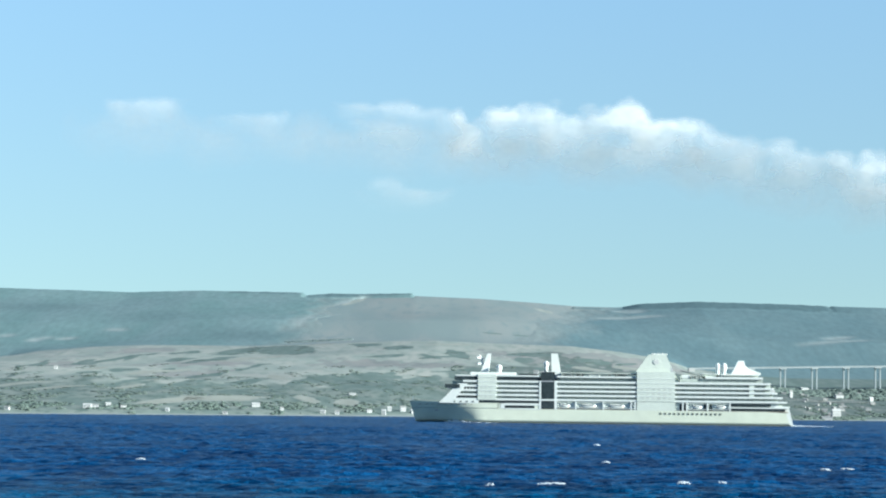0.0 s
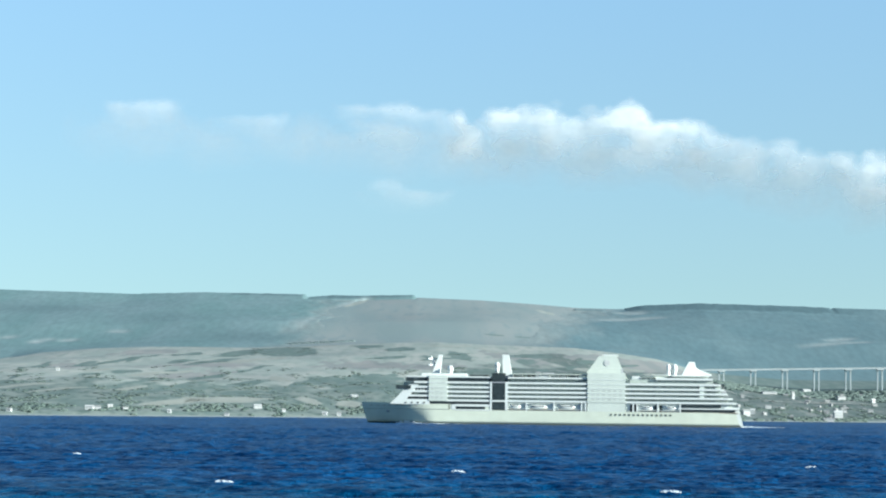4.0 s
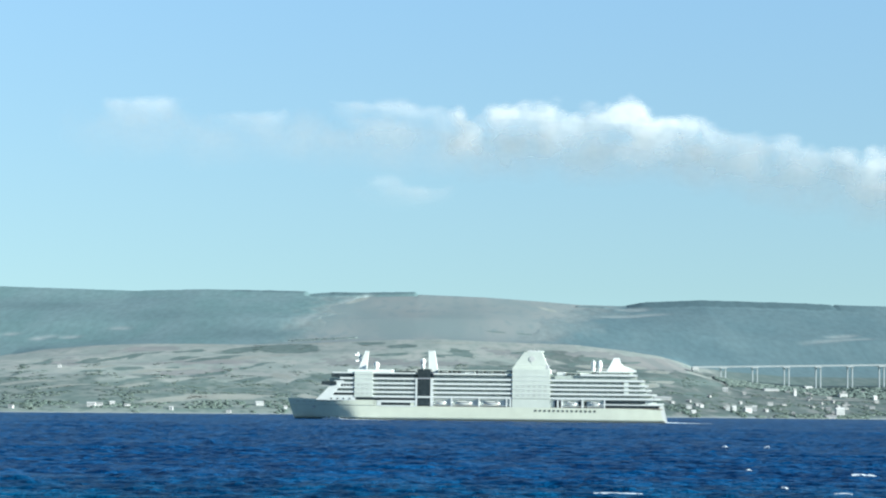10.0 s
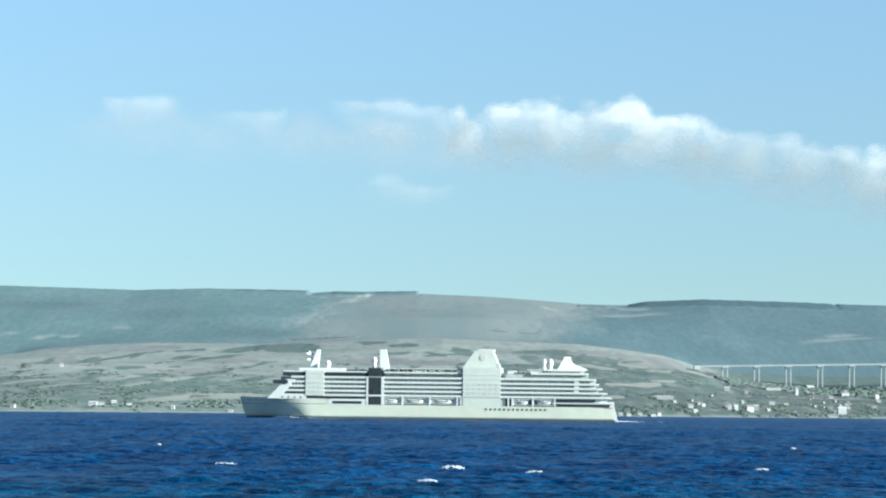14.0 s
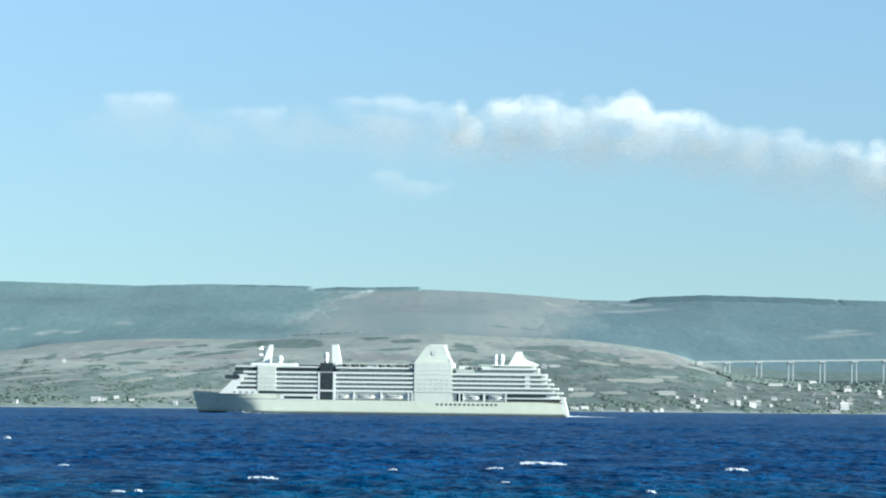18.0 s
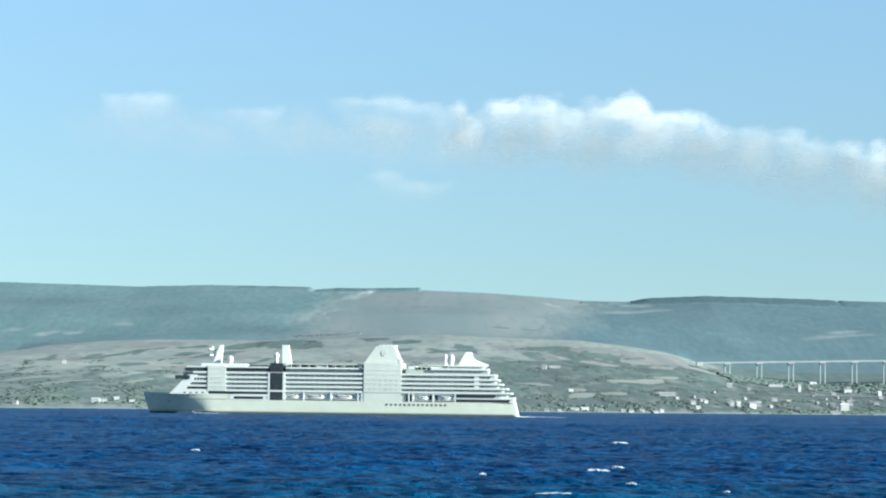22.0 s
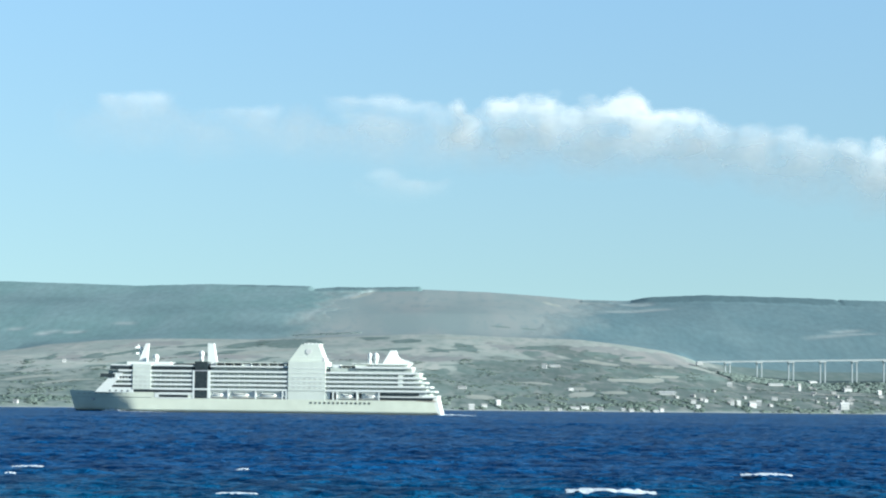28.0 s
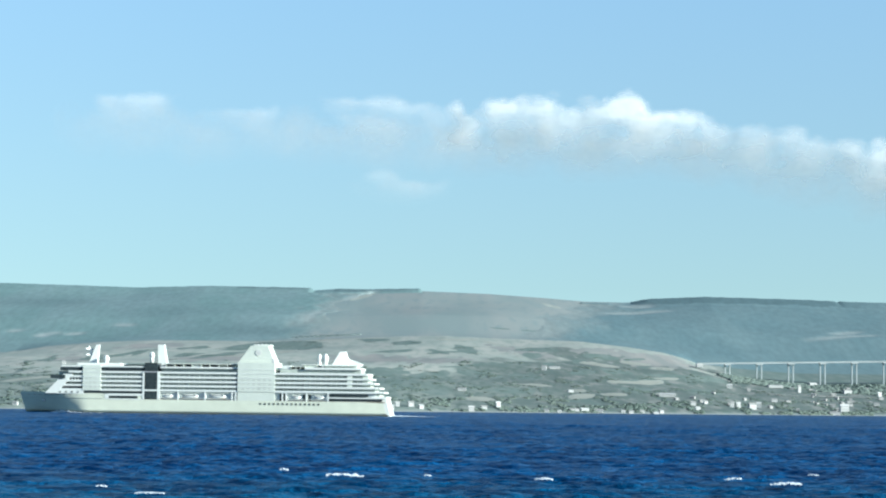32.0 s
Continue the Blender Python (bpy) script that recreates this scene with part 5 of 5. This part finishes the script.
    whitecaps(11, ((-29.9, 247, 1.6, 0.42), (-28.3, 243, 0.9, 0.29), (-24.4, 245, 0.9, 0.41), (-13.5, 289, 0.6, 0.42), (30.7, 286, 0.6, 0.35), (34.5, 247, 0.6, 0.42), (16.8, 304, 0.9, 0.29),))
    whitecaps(12, ((-23.3, 239, 2.0, 0.46), (-44.6, 244, 1.4, 0.30), (35.0, 301, 1.0, 0.58), (37.5, 248, 1.6, 0.36), (33.0, 220, 1.5, 0.37), (10.3, 249, 0.5, 0.30),))
    whitecaps(13, ((-49.7, 462, 0.9, 0.56), (-30.4, 291, 4.9, 0.15), (-21.5, 235, 0.7, 0.34), (94.8, 507, 2.0, 0.86), (29.1, 294, 1.4, 0.36), (40.1, 231, 2.2, 0.34), (-3.1, 290, 0.6, 0.35), (13.6, 249, 1.0, 0.24),))
    whitecaps(14, ((1.6, 289, 2.2, 0.70), (-1.3, 236, 1.6, 0.46), (10.9, 274, 1.6, 0.40), (40.7, 297, 1.4, 0.43), (70.8, 470, 0.9, 0.68), (-51.2, 426, 0.6, 0.52), (-27.0, 295, 2.1, 0.29),))
    whitecaps(15.2, ((-13.7, 219, 1.3, 0.37), (14.3, 297, 1.3, 0.43), (27.5, 224, 1.5, 0.38), (-33.3, 251, 1.0, 0.30), (45.8, 271, 1.2, 0.39),))
    whitecaps(16.1, ((-2.5, 252, 1.3, 0.37), (22.5, 275, 1.3, 0.40), (-23.9, 274, 0.9, 0.33), (-36.1, 208, 1.3, 0.35), (30.8, 213, 1.6, 0.31),))
    whitecaps(17, ((9.9, 291, 1.8, 0.71), (35.4, 266, 1.2, 0.39), (40.9, 271, 2.4, 0.46), (48.1, 293, 1.0, 0.43), (-31.1, 189, 1.1, 0.27), (-29.8, 191, 0.9, 0.28), (-45.4, 265, 0.6, 0.26), (-39.7, 268, 1.7, 0.26),))
    whitecaps(18, ((12.6, 293, 4.7, 0.57), (-17.2, 225, 2.3, 0.38), (34.5, 275, 2.1, 0.53), (-5.5, 258, 0.8, 0.31), (5.9, 268, 1.6, 0.32), (5.9, 221, 0.7, 0.21), (-26.0, 188, 0.9, 0.23), (-24.6, 190, 0.5, 0.28), (17.9, 201, 0.7, 0.39), (-80.5, 433, 1.0, 0.63), (-42.1, 260, 1.0, 0.25),))
    whitecaps(19, ((-72.2, 499, 4.8, 0.48), (-30.6, 356, 1.4, 0.43), (-16.9, 215, 0.7, 0.36), (-13.5, 218, 1.5, 0.47), (-3.2, 237, 1.6, 0.46), (11.3, 228, 1.0, 0.39), (21.5, 202, 1.5, 0.20), (-36.7, 202, 2.0, 0.24),))
    whitecaps(20, ((-56.8, 345, 0.7, 0.50), (-47.3, 279, 0.7, 0.41), (-33.0, 196, 1.3, 0.38), (1.3, 233, 0.8, 0.40), (15.6, 280, 1.8, 0.34), (20.1, 350, 0.8, 0.34), (9.1, 211, 0.8, 0.31), (20.1, 260, 0.5, 0.31), (6.3, 203, 0.5, 0.20),))
    whitecaps(21, ((-42.1, 362, 1.4, 0.79), (-28.5, 196, 2.1, 0.33), (-4.9, 212, 1.2, 0.36), (10.4, 205, 2.1, 0.40), (21.0, 209, 2.3, 0.35), (4.8, 196, 1.4, 0.24), (-37.2, 271, 2.6, 0.26), (48.6, 714, 1.4, 0.86),))
    whitecaps(22, ((-37.3, 352, 1.2, 0.43), (4.2, 249, 0.6, 0.42), (17.9, 269, 2.0, 0.39), (21.2, 283, 1.1, 0.41), (35.5, 470, 2.5, 0.57), (18.0, 224, 0.8, 0.38), (9.3, 197, 2.4, 0.19), (24.8, 205, 0.5, 0.30),))
    whitecaps(23, ((-47.9, 262, 1.1, 0.38), (-25.3, 309, 0.9, 0.45), (17.2, 201, 3.9, 0.24), (-4.3, 214, 1.6, 0.21),))
    whitecaps(24, ((-33.4, 193, 0.6, 0.23), (-23.3, 196, 2.1, 0.28), (-7.5, 188, 1.1, 0.23), (19.8, 195, 2.8, 0.19), (28.7, 201, 2.6, 0.34), (36.4, 203, 2.9, 0.25), (26.5, 271, 0.8, 0.33),))
    whitecaps(25, ((-19.3, 194, 2.3, 0.61), (-18.0, 200, 0.8, 0.19), (-7.9, 249, 1.0, 0.36), (-31.2, 367, 1.1, 0.44), (27.4, 263, 2.6, 0.32), (31.0, 269, 1.3, 0.33), (18.9, 205, 1.2, 0.40), (23.6, 209, 0.9, 0.41), (4.8, 191, 1.5, 0.28), (1.0, 189, 1.8, 0.18), (32.1, 197, 3.3, 0.19),))
    whitecaps(26.2, ((-12.4, 229, 1.4, 0.39), (14.5, 267, 1.3, 0.39), (28.6, 221, 2.1, 0.37), (-36.4, 263, 1.1, 0.32),))
    whitecaps(27.1, ((5.8, 207, 3.0, 0.40), (29.4, 267, 2.6, 0.39), (-25.9, 237, 1.1, 0.34), (-9.7, 278, 0.9, 0.34),))
    whitecaps(28, ((14.4, 201, 6.2, 0.68), (35.3, 256, 4.5, 0.50), (-21.6, 252, 1.1, 0.37), (-45.0, 254, 2.8, 0.31), (-16.4, 187, 2.7, 0.23), (-42.6, 231, 0.9, 0.28),))
    whitecaps(29, ((-40.3, 262, 2.4, 0.38), (-43.5, 258, 0.5, 0.38), (17.1, 199, 8.7, 0.34), (-6.8, 473, 0.9, 0.57), (42.3, 260, 0.9, 0.31), (26.0, 214, 0.7, 0.31), (-37.3, 212, 0.7, 0.21), (-24.1, 190, 1.3, 0.23), (-30.9, 186, 1.4, 0.23),))
    whitecaps(30, ((-36.5, 256, 1.4, 0.50), (-16.0, 355, 1.0, 0.34), (-20.9, 187, 1.3, 0.23), (35.0, 243, 3.5, 0.29), (41.1, 259, 0.8, 0.38), (-45.7, 257, 0.7, 0.31), (23.4, 199, 3.4, 0.19),))
    whitecaps(31, ((-13.3, 247, 1.8, 0.48), (-14.7, 228, 1.9, 0.39), (-32.7, 203, 0.6, 0.34), (-31.4, 206, 0.8, 0.25), (13.1, 246, 3.6, 0.30), (-2.0, 236, 0.6, 0.29), (17.1, 194, 4.2, 0.28), (31.2, 235, 1.0, 0.28), (43.4, 244, 1.8, 0.30), (28.8, 197, 1.9, 0.24),))
    whitecaps(32, ((-17.6, 260, 0.8, 0.38), (-10.1, 242, 3.1, 0.53), (-1.6, 244, 0.7, 0.30), (10.2, 237, 1.5, 0.46), (30.3, 245, 1.5, 0.42), (33.8, 231, 2.5, 0.50), (-23.6, 189, 2.0, 0.23), (-29.5, 203, 0.8, 0.25), (41.6, 263, 1.0, 0.25),))


motions()
